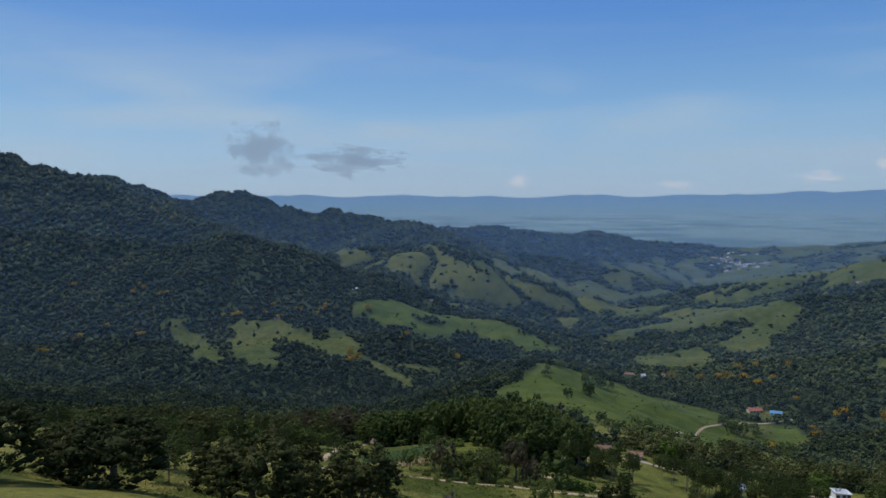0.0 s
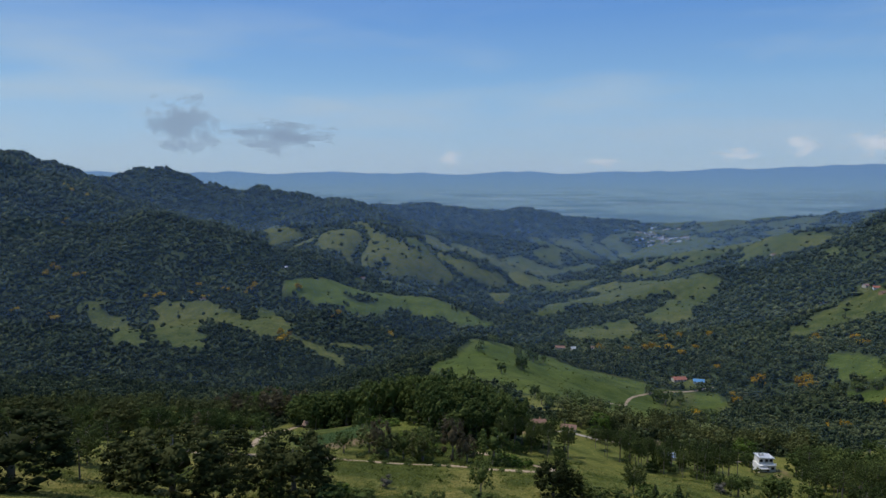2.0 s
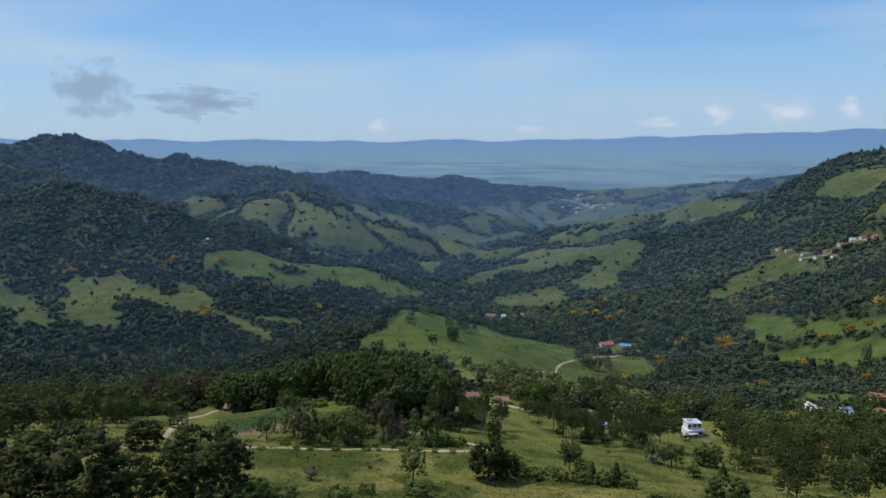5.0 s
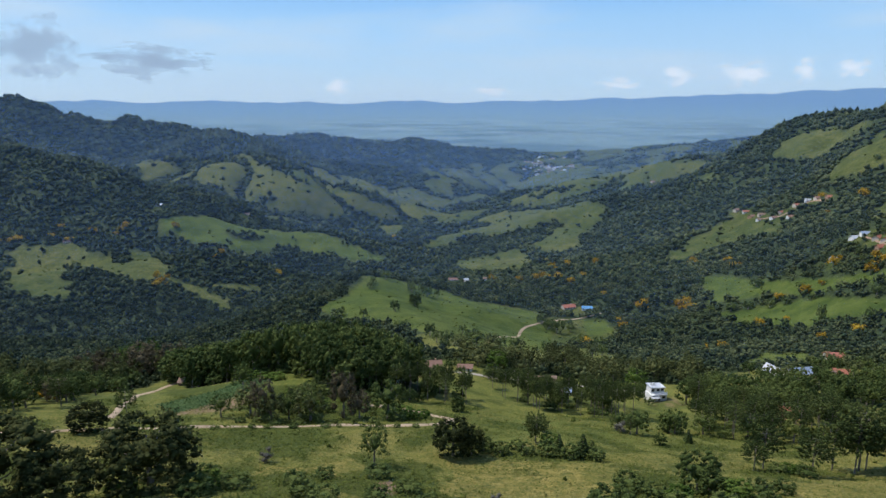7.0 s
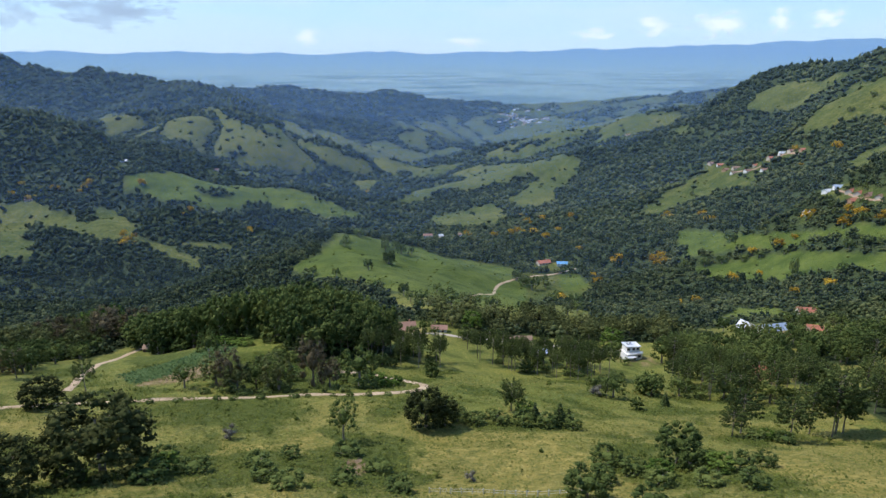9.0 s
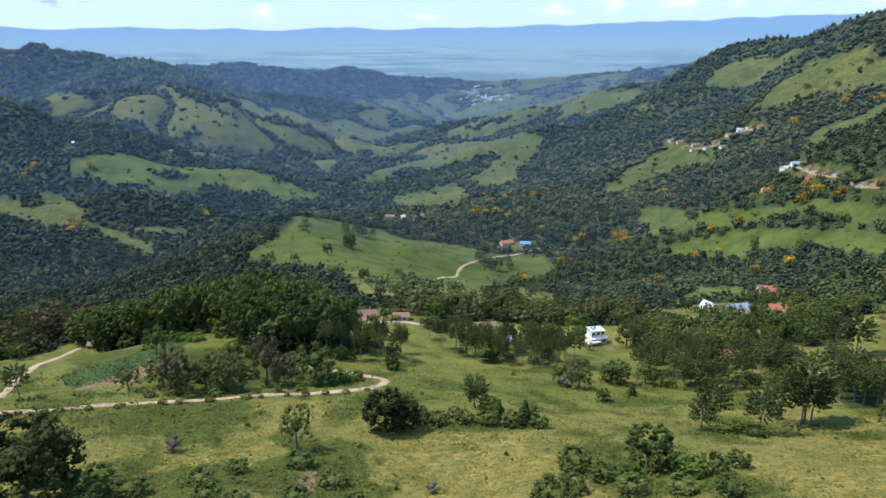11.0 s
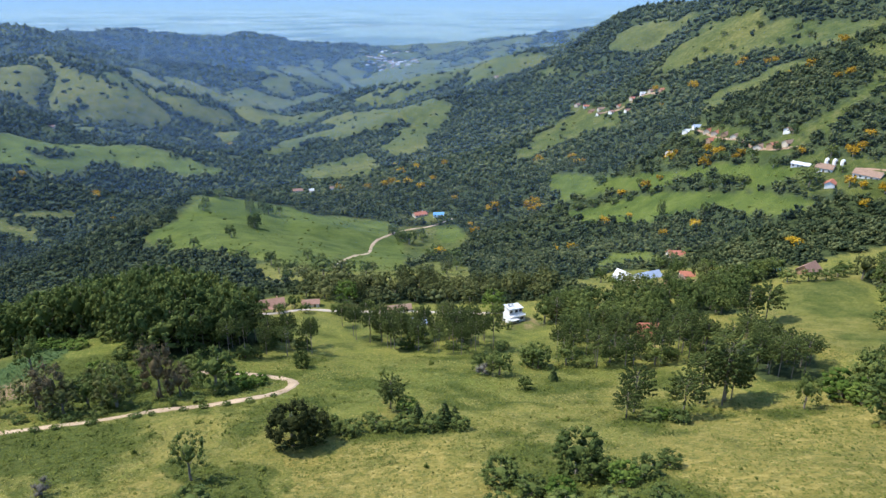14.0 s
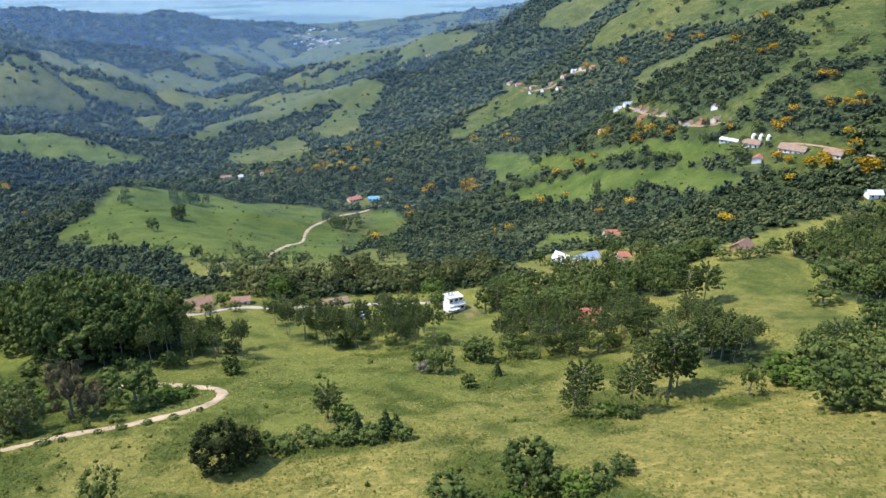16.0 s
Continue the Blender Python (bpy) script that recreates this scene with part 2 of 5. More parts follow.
# ---- landform ----
def crest(x, y, line, slope, bluff, spread=0.0):
    """Height of one ridge: its crest line, less its flank's fall. slope: fall of the flank; bluff: radius of the rounded top."""
    x, y = np.asarray(x, float), np.asarray(y, float)
    best = np.full(x.shape, -9999.0)
    for (ax, ay, az), (bx, by, bz) in zip(line[:-1], line[1:]):
        dx, dy = bx - ax, by - ay
        s = np.clip(((x - ax) * dx + (y - ay) * dy) / (dx * dx + dy * dy), 0, 1)
        d = np.hypot(x - ax - s * dx, y - ay - s * dy)
        z = az + s * (bz - az) - slope * (np.sqrt(d * d + bluff * bluff) - bluff) / (1 + spread * d)
        best = np.maximum(best, z)
    return best


# crest lines: x, y, height along the top of each ridge, then its slope, rounding and flattening
RIDGES = [
    ([(-3300, 2000, 520), (-2219, 1970, 300), (-1790, 1845, 215), (-1435, 1696, 131), (-1123, 1555, 56), (-823, 1390, 38), (-631, 1263, 13), (-458, 1116, -16)], 0.44, 50, 0.0002),
    ([(-2480, 2568, 232), (-2327, 2573, 243), (-2144, 2664, 163), (-2007, 2830, 60)], 0.36, 60, 0.0),
    ([(-2122, 2994, 30), (-1918, 3009, 186), (-1728, 3065, 118), (-1557, 3098, 62), (-1409, 3113, 98), (-1287, 3110, 58), (-1071, 3085, 42), (-975, 3010, 20)], 0.40, 40, 0.0),
    ([(-975, 3010, 29), (-739, 2245, 29), (-593, 2026, -13), (-426, 1857, -63)], 0.36, 40, 0.0),
    ([(-447, 1743, -102), (-280, 1980, -113), (-158, 1936, -163), (-91, 1883, -204)], 0.30, 40, 0.0),
    ([(-936, 3541, -7), (-665, 3602, -7), (-412, 3537, -43), (-111, 3252, -143)], 0.30, 60, 0.0),
    ([(-424, 4239, -86), (-183, 4257, -55), (54, 4258, -108), (315, 4246, -130), (494, 4119, -246)], 0.26, 60, 0.0),
]
RIDGES += [
    ([(635, 3526, -211), (904, 3679, -159), (1298, 3777, -83), (1538, 3689, -27), (2600, 3000, 200)], 0.22, 60, 0.0),
    ([(-76, 1822, -227), (36, 2030, -210), (225, 2228, -170), (433, 2355, -140), (505, 2241, -107), (533, 1825, -52)], 0.26, 40, 0.0),
    ([(-47, 1428, -160), (110, 1434, -113), (236, 1475, -84), (326, 1441, -55), (416, 1421, -33), (608, 1594, 20)], 0.26, 30, 0.0),
    ([(519, 1776, -51), (640, 1690, 20), (740, 1560, 68), (760, 1430, 110), (790, 1290, 135), (760, 1120, 150), (790, 900, 200), (820, 600, 225), (900, 300, 240), (1000, -300, 250)], 0.70, 40, 0.0009),
    ([(-114, 612, -43), (-84, 690, -32), (-29, 697, -46), (1, 699, -53), (34, 642, -50), (81, 665, -62)], 0.36, 25, 0.0),
    ([(-60, 560, -28), (-10, 450, -18), (30, 380, -14)], 0.30, 30, 0.0),
    ([(-384, 910, -27), (-334, 1118, -40), (-258, 1156, -54), (-170, 1085, -79), (-75, 1050, -101)], 0.30, 30, 0.0),
    ([(-527, 830, -42), (-455, 814, -44), (-387, 825, -48), (-336, 808, -71), (-246, 779, -95)], 0.28, 30, 0.0),
    ([(225, 250, 30), (300, 290, 22)], 0.30, 40, 0.0),
    ([(300, 470, -12), (330, 720, -33), (400, 1000, -40)], 0.20, 50, 0.0),
]


RIDGES += [
    ([(-500, 4520, -70), (-150, 4540, -118), (150, 4480, -150), (420, 4520, -128), (760, 4500, -150), (1080, 4480, -118), (1500, 4380, -92), (1900, 4200, -60)], 0.16, 70, 0.0),
    ([(180, 4330, -178), (420, 4300, -196)], 0.14, 60, 0.0),
    ([(760, 4280, -190), (980, 4300, -165), (1240, 4230, -140)], 0.15, 60, 0.0),
]


# hollows and hummocks: x, y, height, radius
HUMMOCKS = [
    (374, 955, -50, 147), (-281, 919, -39, 139), (175, 642, -26, 101), (89, 177, -4.2, 40), (178, 374, -9.6, 68), (14, 135, -6.9, 32),
    (-676, 1083, -30, 180), (-37, 524, 4, 82), (164, 1354, -24, 191), (409, 463, 30, 94), (302, 527, -29, 93), (143, 257, -3.5, 52),
    (-9, 338, 5.9, 58), (-85, 148, -5, 36), (-140, 291, 4.4, 56), (323, 675, -14.3, 111), (-439, 824, -14, 135), (-446, 1711, 26, 244),
    (-205, 1344, -16.4, 191), (-79, 684, 3.5, 104), (423, 548, 17, 104), (140, 163, -4.7, 42), (63, 255, -2.5, 48), (-62, 305, 10, 34),
]


def height(x, y):
    """The ground's height above the white house's yard."""
    x, y = np.asarray(x, float), np.asarray(y, float)
    base = np.interp(y, [-1500, -200, 0, 60, 110, 310, 360, 430, 640, 900, 1400, 2000, 3000, 5000], [400, 130, 107, 92, 72, 1, -10, -26, -86, -128, -185, -245, -300, -330])
    k = 9.0
    zs = [base]
    for line, slope, bluff, spread in RIDGES:
        zs.append(crest(x, y, line, slope, bluff, spread))
    top = np.max(zs, axis=0)
    z = top + k * np.log(sum(np.exp((z - top) / k) for z in zs)) - 2.0
    for cx, cy, h, s in HUMMOCKS:
        z = z + h * np.exp(-((x - cx) ** 2 + (y - cy) ** 2) / (2 * s * s))
    return z

# ---- land cover ----
PASTURES = []


def pasture(outline):
    """An open field in the forest, by its outline in plan."""
    PASTURES.append(np.array(outline, float))


pasture([(-109, 574), (-93, 617), (-80, 683), (-62, 702), (-30, 708), (1, 716), (24, 690), (57, 724), (88, 722), (106, 699), (107, 647), (79, 460), (37, 419), (8, 441), (-15, 455), (-41, 487), (-80, 522)])  # knoll
pasture([(145, 681), (174, 689), (170, 642), (143, 627)])  # knoll side
pasture([(-462, 1085), (-430, 1122), (-385, 1180), (-330, 1200), (-262, 1195), (-190, 1168), (-117, 1140), (-85, 1120), (-77, 1094), (-135, 1069), (-183, 1081), (-223, 1098), (-247, 1112), (-272, 1067), (-289, 1030), (-321, 1018), (-358, 1026), (-420, 1051), (-442, 1061)])  # green spur
pasture([(-699, 1064), (-643, 1057), (-589, 1052), (-543, 1029), (-458, 951), (-483, 1027), (-451, 1012), (-368, 892), (-358, 866), (-316, 856), (-225, 779), (-250, 774), (-312, 822), (-356, 850), (-408, 860), (-470, 897), (-550, 969), (-490, 848), (-431, 769), (-471, 762), (-522, 786)])  # left fields
pasture([(-328, 880), (-252, 919), (-247, 887), (-297, 861)])  # left strip
pasture([(-738, 2206), (-700, 2235), (-640, 2170), (-517, 1947), (-423, 1818), (-351, 1761), (-368, 1698), (-439, 1695), (-466, 1688), (-552, 1735), (-637, 1794), (-664, 1804), (-706, 2047)])  # bright ridge
pasture([(-1126, 2371), (-948, 2236), (-819, 2050), (-767, 1998), (-671, 1826), (-740, 1840), (-850, 1960), (-1000, 2150)])  # pale slope
pasture([(-421, 1675), (-344, 1720), (-243, 1836), (-168, 1848), (-120, 1831), (-82, 1685), (-159, 1690), (-253, 1650), (-333, 1632), (-401, 1620), (-430, 1440), (-520, 1709)])  # brown hill
pasture([(-448, 2318), (-340, 2330), (-231, 2851), (-45, 2874), (2, 2420), (-80, 1978), (-160, 1967), (-278, 1899), (-348, 1785)])  # far green
pasture([(-127, 3217), (5, 3371), (178, 3517), (313, 3393), (154, 3032), (4, 3059)])  # far saddle
pasture([(326, 1860), (744, 3438), (1054, 3744), (1311, 3603), (925, 3716), (841, 3487), (478, 1642), (527, 1586), (586, 1607), (483, 1485), (419, 1569), (387, 1786)])  # far right
pasture([(-44, 1430), (32, 1594), (123, 1658), (200, 1640), (290, 1634), (333, 1416), (328, 1387), (249, 1406), (205, 1421), (161, 1435), (108, 1400), (85, 1463), (51, 1464), (-17, 1424)])  # upper finger
pasture([(155, 1150), (200, 1290), (247, 1398), (308, 1411), (326, 1379), (309, 1311), (250, 1170), (204, 1072), (177, 1068), (158, 1111)])  # lower finger
pasture([(20, 1210), (83, 1165), (135, 1139), (141, 1072), (114, 940), (76, 980), (38, 991), (18, 1056)])  # finger foot
pasture([(183, 1713), (222, 1803), (296, 1731), (376, 1712), (387, 1686), (320, 1648), (251, 1700)])  # finger above
pasture([(296, 895), (358, 964), (412, 1010), (440, 991), (445, 925), (446, 867), (428, 840), (414, 880), (382, 890), (353, 896), (320, 883)])  # village slope
pasture([(296, 753), (312, 719), (333, 630), (341, 590), (350, 559), (359, 495), (367, 457), (362, 444), (353, 442), (345, 437), (338, 465), (335, 495), (341, 520), (337, 547), (328, 549), (320, 583), (314, 616), (294, 634), (270, 663), (279, 703)])  # bench upper
pasture([(260, 639), (279, 616), (302, 592), (318, 570), (327, 522), (336, 461), (344, 417), (346, 399), (332, 397), (315, 402), (308, 422), (316, 465), (304, 491), (290, 501), (273, 566), (264, 608)])  # bench lower
pasture([(186, 408), (228, 463), (248, 443), (244, 408), (225, 390), (210, 414)])  # yard green
pasture([(204, 266), (226, 271), (236, 262), (231, 243), (221, 228), (207, 212), (198, 194), (172, 159), (172, 175), (174, 201), (171, 233), (166, 243), (179, 238)])  # right meadow
pasture([(533, 945), (564, 970), (627, 1018), (650, 1028), (664, 1034), (629, 785), (609, 600), (572, 642), (556, 646), (560, 683), (563, 733), (576, 760), (567, 790), (548, 784), (565, 869), (551, 874), (542, 900), (528, 906)])  # mountain meadow
pasture([(589, 1253), (614, 1258), (679, 1340), (697, 1255), (675, 1095), (655, 1062), (639, 1078), (619, 1108), (603, 1136), (572, 1171)])  # mountain brow
pasture([(502, 1380), (535, 1341), (506, 1256), (488, 1282)])  # mountain glade
pasture([(463, 721), (489, 718), (501, 696), (528, 695), (524, 648), (502, 621), (492, 631), (472, 638), (462, 660), (434, 657), (420, 649)])  # mountain finger
pasture([(537, 609), (563, 610), (580, 594), (609, 574), (602, 542), (502, 448), (483, 455), (477, 464), (462, 465), (448, 467), (459, 484), (512, 538), (527, 570)])  # mountain side
pasture([(397, 492), (415, 485), (435, 486), (452, 488), (498, 523), (459, 478), (443, 472), (425, 474), (408, 468), (396, 462), (392, 481)])  # mountain lane
pasture([(424, 439), (441, 442), (460, 442), (485, 440), (488, 436), (448, 397), (433, 413), (430, 420)])  # mountain foot
pasture([(-854, 1053), (-813, 1081), (-765, 1063), (-704, 1007), (-524, 774), (-519, 746), (-564, 763), (-758, 1003), (-823, 1044)])  # west field
pasture([(164, 380), (203, 397), (222, 356), (232, 331), (197, 300), (182, 298), (168, 319), (162, 349)])  # yard
pasture([(-20, 452), (8, 444), (37, 425), (79, 465), (104, 500), (124, 470), (112, 404), (60, 388), (16, 390), (-12, 410)])  # below the knoll
pasture([(96, 704), (139, 690), (174, 688), (168, 625), (118, 560), (102, 498), (70, 501), (90, 600), (104, 648)])  # knoll foot
FIELD_DRY = [PASTURES[k] for k in (5, 6, 7, 8)]   # dry grazing
FIELD_LUSH = [PASTURES[k] for k in (0, 1, 2, 16, 17, 18)]   # lush grass
CROP = np.array([(-113, 246), (-97, 270), (-92, 299), (-76, 282), (-82, 259), (-99, 231)], float)
# copses on the near slope: outline in plan
COPSES = [
    np.array([(-118, 304), (-94, 302), (-80, 304), (-66, 296), (-54, 276), (-34, 264), (-14, 278), (-9, 296), (-26, 322), (-44, 345), (-110, 365), (-150, 345)], float),
    np.array([(-480, 235), (-330, 262), (-230, 266), (-178, 298), (-152, 322), (-150, 380), (-480, 380)], float),
    np.array([(24, 354), (60, 352), (95, 348), (130, 332), (160, 335), (150, 374), (60, 376), (24, 374)], float),
    np.array([(118, 252), (150, 238), (166, 256), (168, 300), (140, 300)], float),
    np.array([(212, 204), (238, 240), (243, 262), (262, 268), (330, 300), (330, 190), (260, 178), (224, 184)], float),
    np.array([(168, 262), (182, 252), (190, 268), (206, 280), (236, 288), (240, 300), (180, 300)], float),
    np.array([(139, 186), (152, 178), (166, 196), (160, 226), (146, 214)], float),
    np.array([(150, 140), (166, 140), (186, 168), (176, 182), (158, 170)], float),
]
# woodlots inside the fields
WOODLOTS = [
    np.array([(-352, 1088), (-318, 1106), (-290, 1094), (-298, 1072), (-340, 1068)], float),
    np.array([(335, 530), (345, 519), (343, 475), (337, 469), (329, 517)], float),
]
# rank growth and fresh green grass on the near slope: outlines in plan
RANK = [np.array(p, float) for p in (
    [(-137, 309), (-72, 273), (-53, 267), (-33, 259), (-14, 240), (-20, 222), (-61, 219), (-83, 237), (-104, 239)], [(-62, 214), (-40, 207), (-34, 192), (-37, 179), (-44, 168), (-52, 174)],
    [(-79, 200), (-58, 210), (-37, 198), (-37, 179), (-49, 168), (-69, 184)], [(-54, 154), (-30, 158), (-23, 130), (-42, 121)], [(-29, 153), (-13, 172), (-2, 165), (1, 127), (-19, 125)])]
GREENS = [np.array(p, float) for p in (
    [(8, 254), (38, 243), (28, 192), (14, 190), (4, 208), (-4, 208), (5, 226)], [(139, 193), (148, 186), (134, 168), (122, 172)], [(-102, 333), (-88, 353), (-58, 298), (-52, 268), (-84, 270)],
    [(-38, 270), (-18, 262), (-4, 250), (-12, 233), (-36, 243)], [(30, 258), (52, 240), (70, 216), (60, 205), (40, 214), (34, 240)])]
# patches of rank green weeds on the near slope: x, y to x, y
WEEDS = [(-92, 178, -36, 210), (-60, 122, -40, 166), (-40, 131, -17, 152), (-22, 116, -1, 164), (44, 113, 63, 162), (58, 108, 74, 134), (-50, 177, -34, 208), (-14, 178, -4, 200), (79, 150, 94, 176), (48, 138, 60, 172), (-130, 140, -96, 172), (-40, 222, 0, 246), (-80, 236, -30, 275), (70, 196, 100, 216), (12, 172, 46, 186), (-78, 108, -58, 140), (-12, 198, 22, 214)]
# houses of the hillside: x, y, turn, length, depth, walls, roof, label
HILL_HOUSES = [
    (447, 1017, 20, 15, 8, "cream", "pink", "hillside house with a faded red roof"), (452, 998, -10, 13, 7, "white", "red", "white hillside house with a tile roof"),
    (449, 971, 25, 15, 8, "ochre", "pink", "ochre hillside house with a faded roof"), (455, 955, 0, 13, 7, "cream", "brown", "cream hillside house with a brown roof"),
    (454, 917, 15, 13, 7, "white", "pink", "white hillside house with a pinkish roof"), (468, 926, 30, 15, 8, "cream", "red", "wide hillside house with a red roof"),
    (461, 886, 0, 12, 7, "white", "pink", "small white hillside house"), (483, 917, 15, 11, 7, "cream", "red", "cream hillside house with a red roof"),
    (493, 908, -10, 10, 6, "white", "sheet", "white hillside hut with a pale roof"), (500, 898, 12, 11, 7, "cream", "pink", "cream hillside hut with a faded roof"),
    (505, 878, 5, 12, 7, "ochre", "red", "ochre hillside house with a red roof"), (444, 938, 10, 10, 6, "white", "brown", "white hillside hut with a brown roof"),
    (390, 1018, 0, 12, 7, "white", "pink", "lone white house at the field's edge"), (480, 1540, 10, 18, 9, "cream", "pink", "lone house on the ridge"),
    (397, 640, 15, 12, 7, "white", "sheet", "white house with a pale roof on the hillside"), (403, 634, -10, 11, 7, "white", "slate", "white house with a blue grey roof on the hillside"),
    (396, 604, 35, 15, 7, "cream", "red", "long house with a red tile roof"), (393, 588, 35, 14, 7, "cream", "red", "long house with a red tile roof"),
    (391, 571, 30, 13, 6, "ochre", "pink", "ochre house with a faded roof"), (388, 553, 30, 12, 6, "cream", "brown", "cream house with a brown roof by the lane"),
    (383, 580, 10, 10, 6, "ochre", "red", "low ochre house below the lane"), (377, 505, 25, 14, 8, "cream", "brown", "house with a weathered brown roof"),
    (379, 493, 15, 12, 7, "ochre", "red", "ochre house with a red roof by the lane"), (383, 482, 10, 11, 6, "cream", "brown", "small cream house with a brown roof"),
    (395, 498, 20, 11, 6, "white", "pink", "small white house with a pinkish roof"), (363, 615, 0, 6, 5, "white", "sheet", "tiny white hut among trees"),
    (367, 325, -20, 9, 6, "white", "sheet", "small white house below the blossom trees"),
    (-490, 1162, 10, 11, 8, "white", "sheet", "small white house on the forested spur"), (-405, 1375, 0, 17, 9, "cream", "pink", "farmhouse with a pinkish roof above the green spur"),
    (15, 952, 0, 15, 8, "white", "pink", "white farmhouse behind the knoll"), (34, 930, 20, 10, 7, "cream", "sheet", "pale hut behind the knoll"), (60, 905, -15, 9, 6, "white", "brown", "small white house behind the knoll"),
    (-600, 1062, 10, 12, 7, "cream", "pink", "farmhouse above the western field"),
]
# clearings: x, y, radius
CLEARINGS = [
    (106, 305, 12), (60, 314, 10), (-6, 345, 14), (142, 256, 10), (134, 243, 8), (190, 350, 17), (182, 334, 11), (245, 398, 10), (194, 318, 13), (186, 303, 9), (237, 280, 12), (229, 294, 7),
    (367, 442, 14), (370, 417, 20), (378, 392, 20), (386, 377, 14), (139, 718, 14), (158, 711, 11),
]
CLEARINGS += [(h[0] - 0.012 * h[0], h[1] - 0.012 * h[1], 0.42 * h[3] + 5.5) for h in HILL_HOUSES]


def inside(x, y, poly):
    """Which of the points lie inside an outline."""
    res = np.zeros(np.shape(x), bool)
    px, py = poly[:, 0], poly[:, 1]
    j = len(poly) - 1
    for i in range(len(poly)):
        with np.errstate(divide="ignore", invalid="ignore"):
            hit = ((py[i] > y) != (py[j] > y)) & (x < (px[j] - px[i]) * (y - py[i]) / (py[j] - py[i]) + px[i])
        res ^= hit
        j = i
    return res


def waves(x, y, length, seed):
    """Soft uneven field from crossing waves, about -1 to 1."""
    g = np.random.RandomState(seed)
    total = np.zeros(np.shape(x))
    for _ in range(9):
        a, ph, k = g.uniform(0, 2 * np.pi), g.uniform(0, 2 * np.pi), 2 * np.pi / (length * g.uniform(0.6, 1.7))
        total = total + np.sin(k * (np.cos(a) * x + np.sin(a) * y) + ph)
    return total / 4.0


def wooded(x, y):
    """Where forest stands: all but the near slope and the pastures."""
    r = np.hypot(x, y)
    wob = np.clip((r - 250) * 0.014, 1.5, 22)
    wx = x + wob * (0.6 * waves(x, y, 90, 3) + 0.5 * waves(x, y, 28, 5))
    wy = y + wob * (0.6 * waves(x, y, 90, 4) + 0.5 * waves(x, y, 28, 6))
    w = (wy > 372) | ((wx < -160) & (wy > 330)) | ((wx > 165) & (wy > 275 + 0.1 * wx))
    for c in COPSES:
        w |= inside(wx, wy, c)
    for p in PASTURES:
        w &= ~inside(wx, wy, p)
    # beyond the narrows most of the land is grazed, with woods in the folds
    grazed = (y > 2350) & (x > -700) & (x < 1500)
    w &= ~(grazed & (height(x, y) < np.where(y > 2850, -195, -105) + 45 * waves(x, y, 300, 8)))
    w &= ~((y > 2600) & (x > 520) & (waves(x, y, 260, 15) < 0.45))
    grazed = (y > 1500) & (y <= 2350) & (x > -420) & (x < 600)
    w &= ~(grazed & (waves(x, y, 260, 10) + 0.5 * waves(x, y, 90, 9) < 0.05))
    fold = np.abs(waves(x, y, 330, 13)) < 0.15 + 0.09 * waves(x, y, 130, 16)
    w |= fold & (y > 1500) & (x > -900)
    for c in WOODLOTS:
        w |= inside(x, y, c)
    for cx, cy, cr in CLEARINGS:
        w &= np.hypot(wx - cx, wy - cy) > cr
    return w


def land(x, y):
    """The ground with its small rises, gullies and ruts."""
    r = np.hypot(x, y)
    far = np.clip((r - 450) / 1200, 0, 1)
    z = height(x, y)
    z = z + 0.35 * waves(x, y, 24, 11) + 0.8 * waves(x, y, 70, 12) * np.clip(r / 300, 0.3, 1)
    deep = np.interp(r, [700, 1300, 2500, 3000, 4500], [3, 26, 32, 26, 22])
    gully = 0.45 * deep - deep * np.clip(1 - 1.3 * np.abs(waves(x, y, 330, 13)), 0, 1) ** 1.5
    return z + far * (gully + 3.0 * waves(x, y, 90, 14))


def at(x, y):
    return float(land(np.array([float(x)]), np.array([float(y)]))[0])


def mesh_object(name, verts, faces, material, parent=None, smooth=False, label=""):
    me = bpy.data.meshes.new(name)
    me.from_pydata(verts, [], faces)
    me.materials.append(material)
    if smooth:
        me.shade_smooth()
    ob = new(name, me)
    if parent:
        ob.parent = parent
    if label:
        tagged(ob, label)
    return ob


def big_mesh(name, verts, tris, material, tone=None, smooth=False):
    """One mesh out of arrays of places and triangles, with a tone for each point."""
    me = bpy.data.meshes.new(name)
    me.vertices.add(len(verts))
    me.vertices.foreach_set("co", np.ascontiguousarray(verts, np.float32).ravel())
    me.loops.add(len(tris) * 3)
    me.loops.foreach_set("vertex_index", np.ascontiguousarray(tris, np.int32).ravel())
    me.polygons.add(len(tris))
    me.polygons.foreach_set("loop_start", np.arange(0, len(tris) * 3, 3, dtype=np.int32))
    me.update(calc_edges=True)
    me.materials.append(material)
    if tone is not None:
        me.attributes.new("tone", "FLOAT", "POINT").data.foreach_set("value", np.ascontiguousarray(tone, np.float32))
    if smooth:
        me.shade_smooth()
    return new(name, me)


# fields of dry straw on the near slope
STRAW = [np.array(p, float) for p in (
    [(1, 80), (2, 130), (0, 158), (6, 174), (36, 168), (43, 142), (40, 80)], [(76, 95), (72, 130), (84, 150), (112, 162), (150, 140), (150, 95)],
    [(-50, 150), (-46, 164), (-24, 164), (-24, 152)], [(-125, 174), (-120, 197), (-98, 196), (-98, 172)], [(-34, 96), (-30, 120), (-20, 116), (-18, 96)])]


def strawy(x, y):
    wx, wy = x + 3 * waves(x, y, 14, 74), y + 4 * waves(x, y, 14, 75)
    found = np.zeros(np.shape(x), bool)
    for p in STRAW:
        found |= inside(wx, wy, p)
    return found


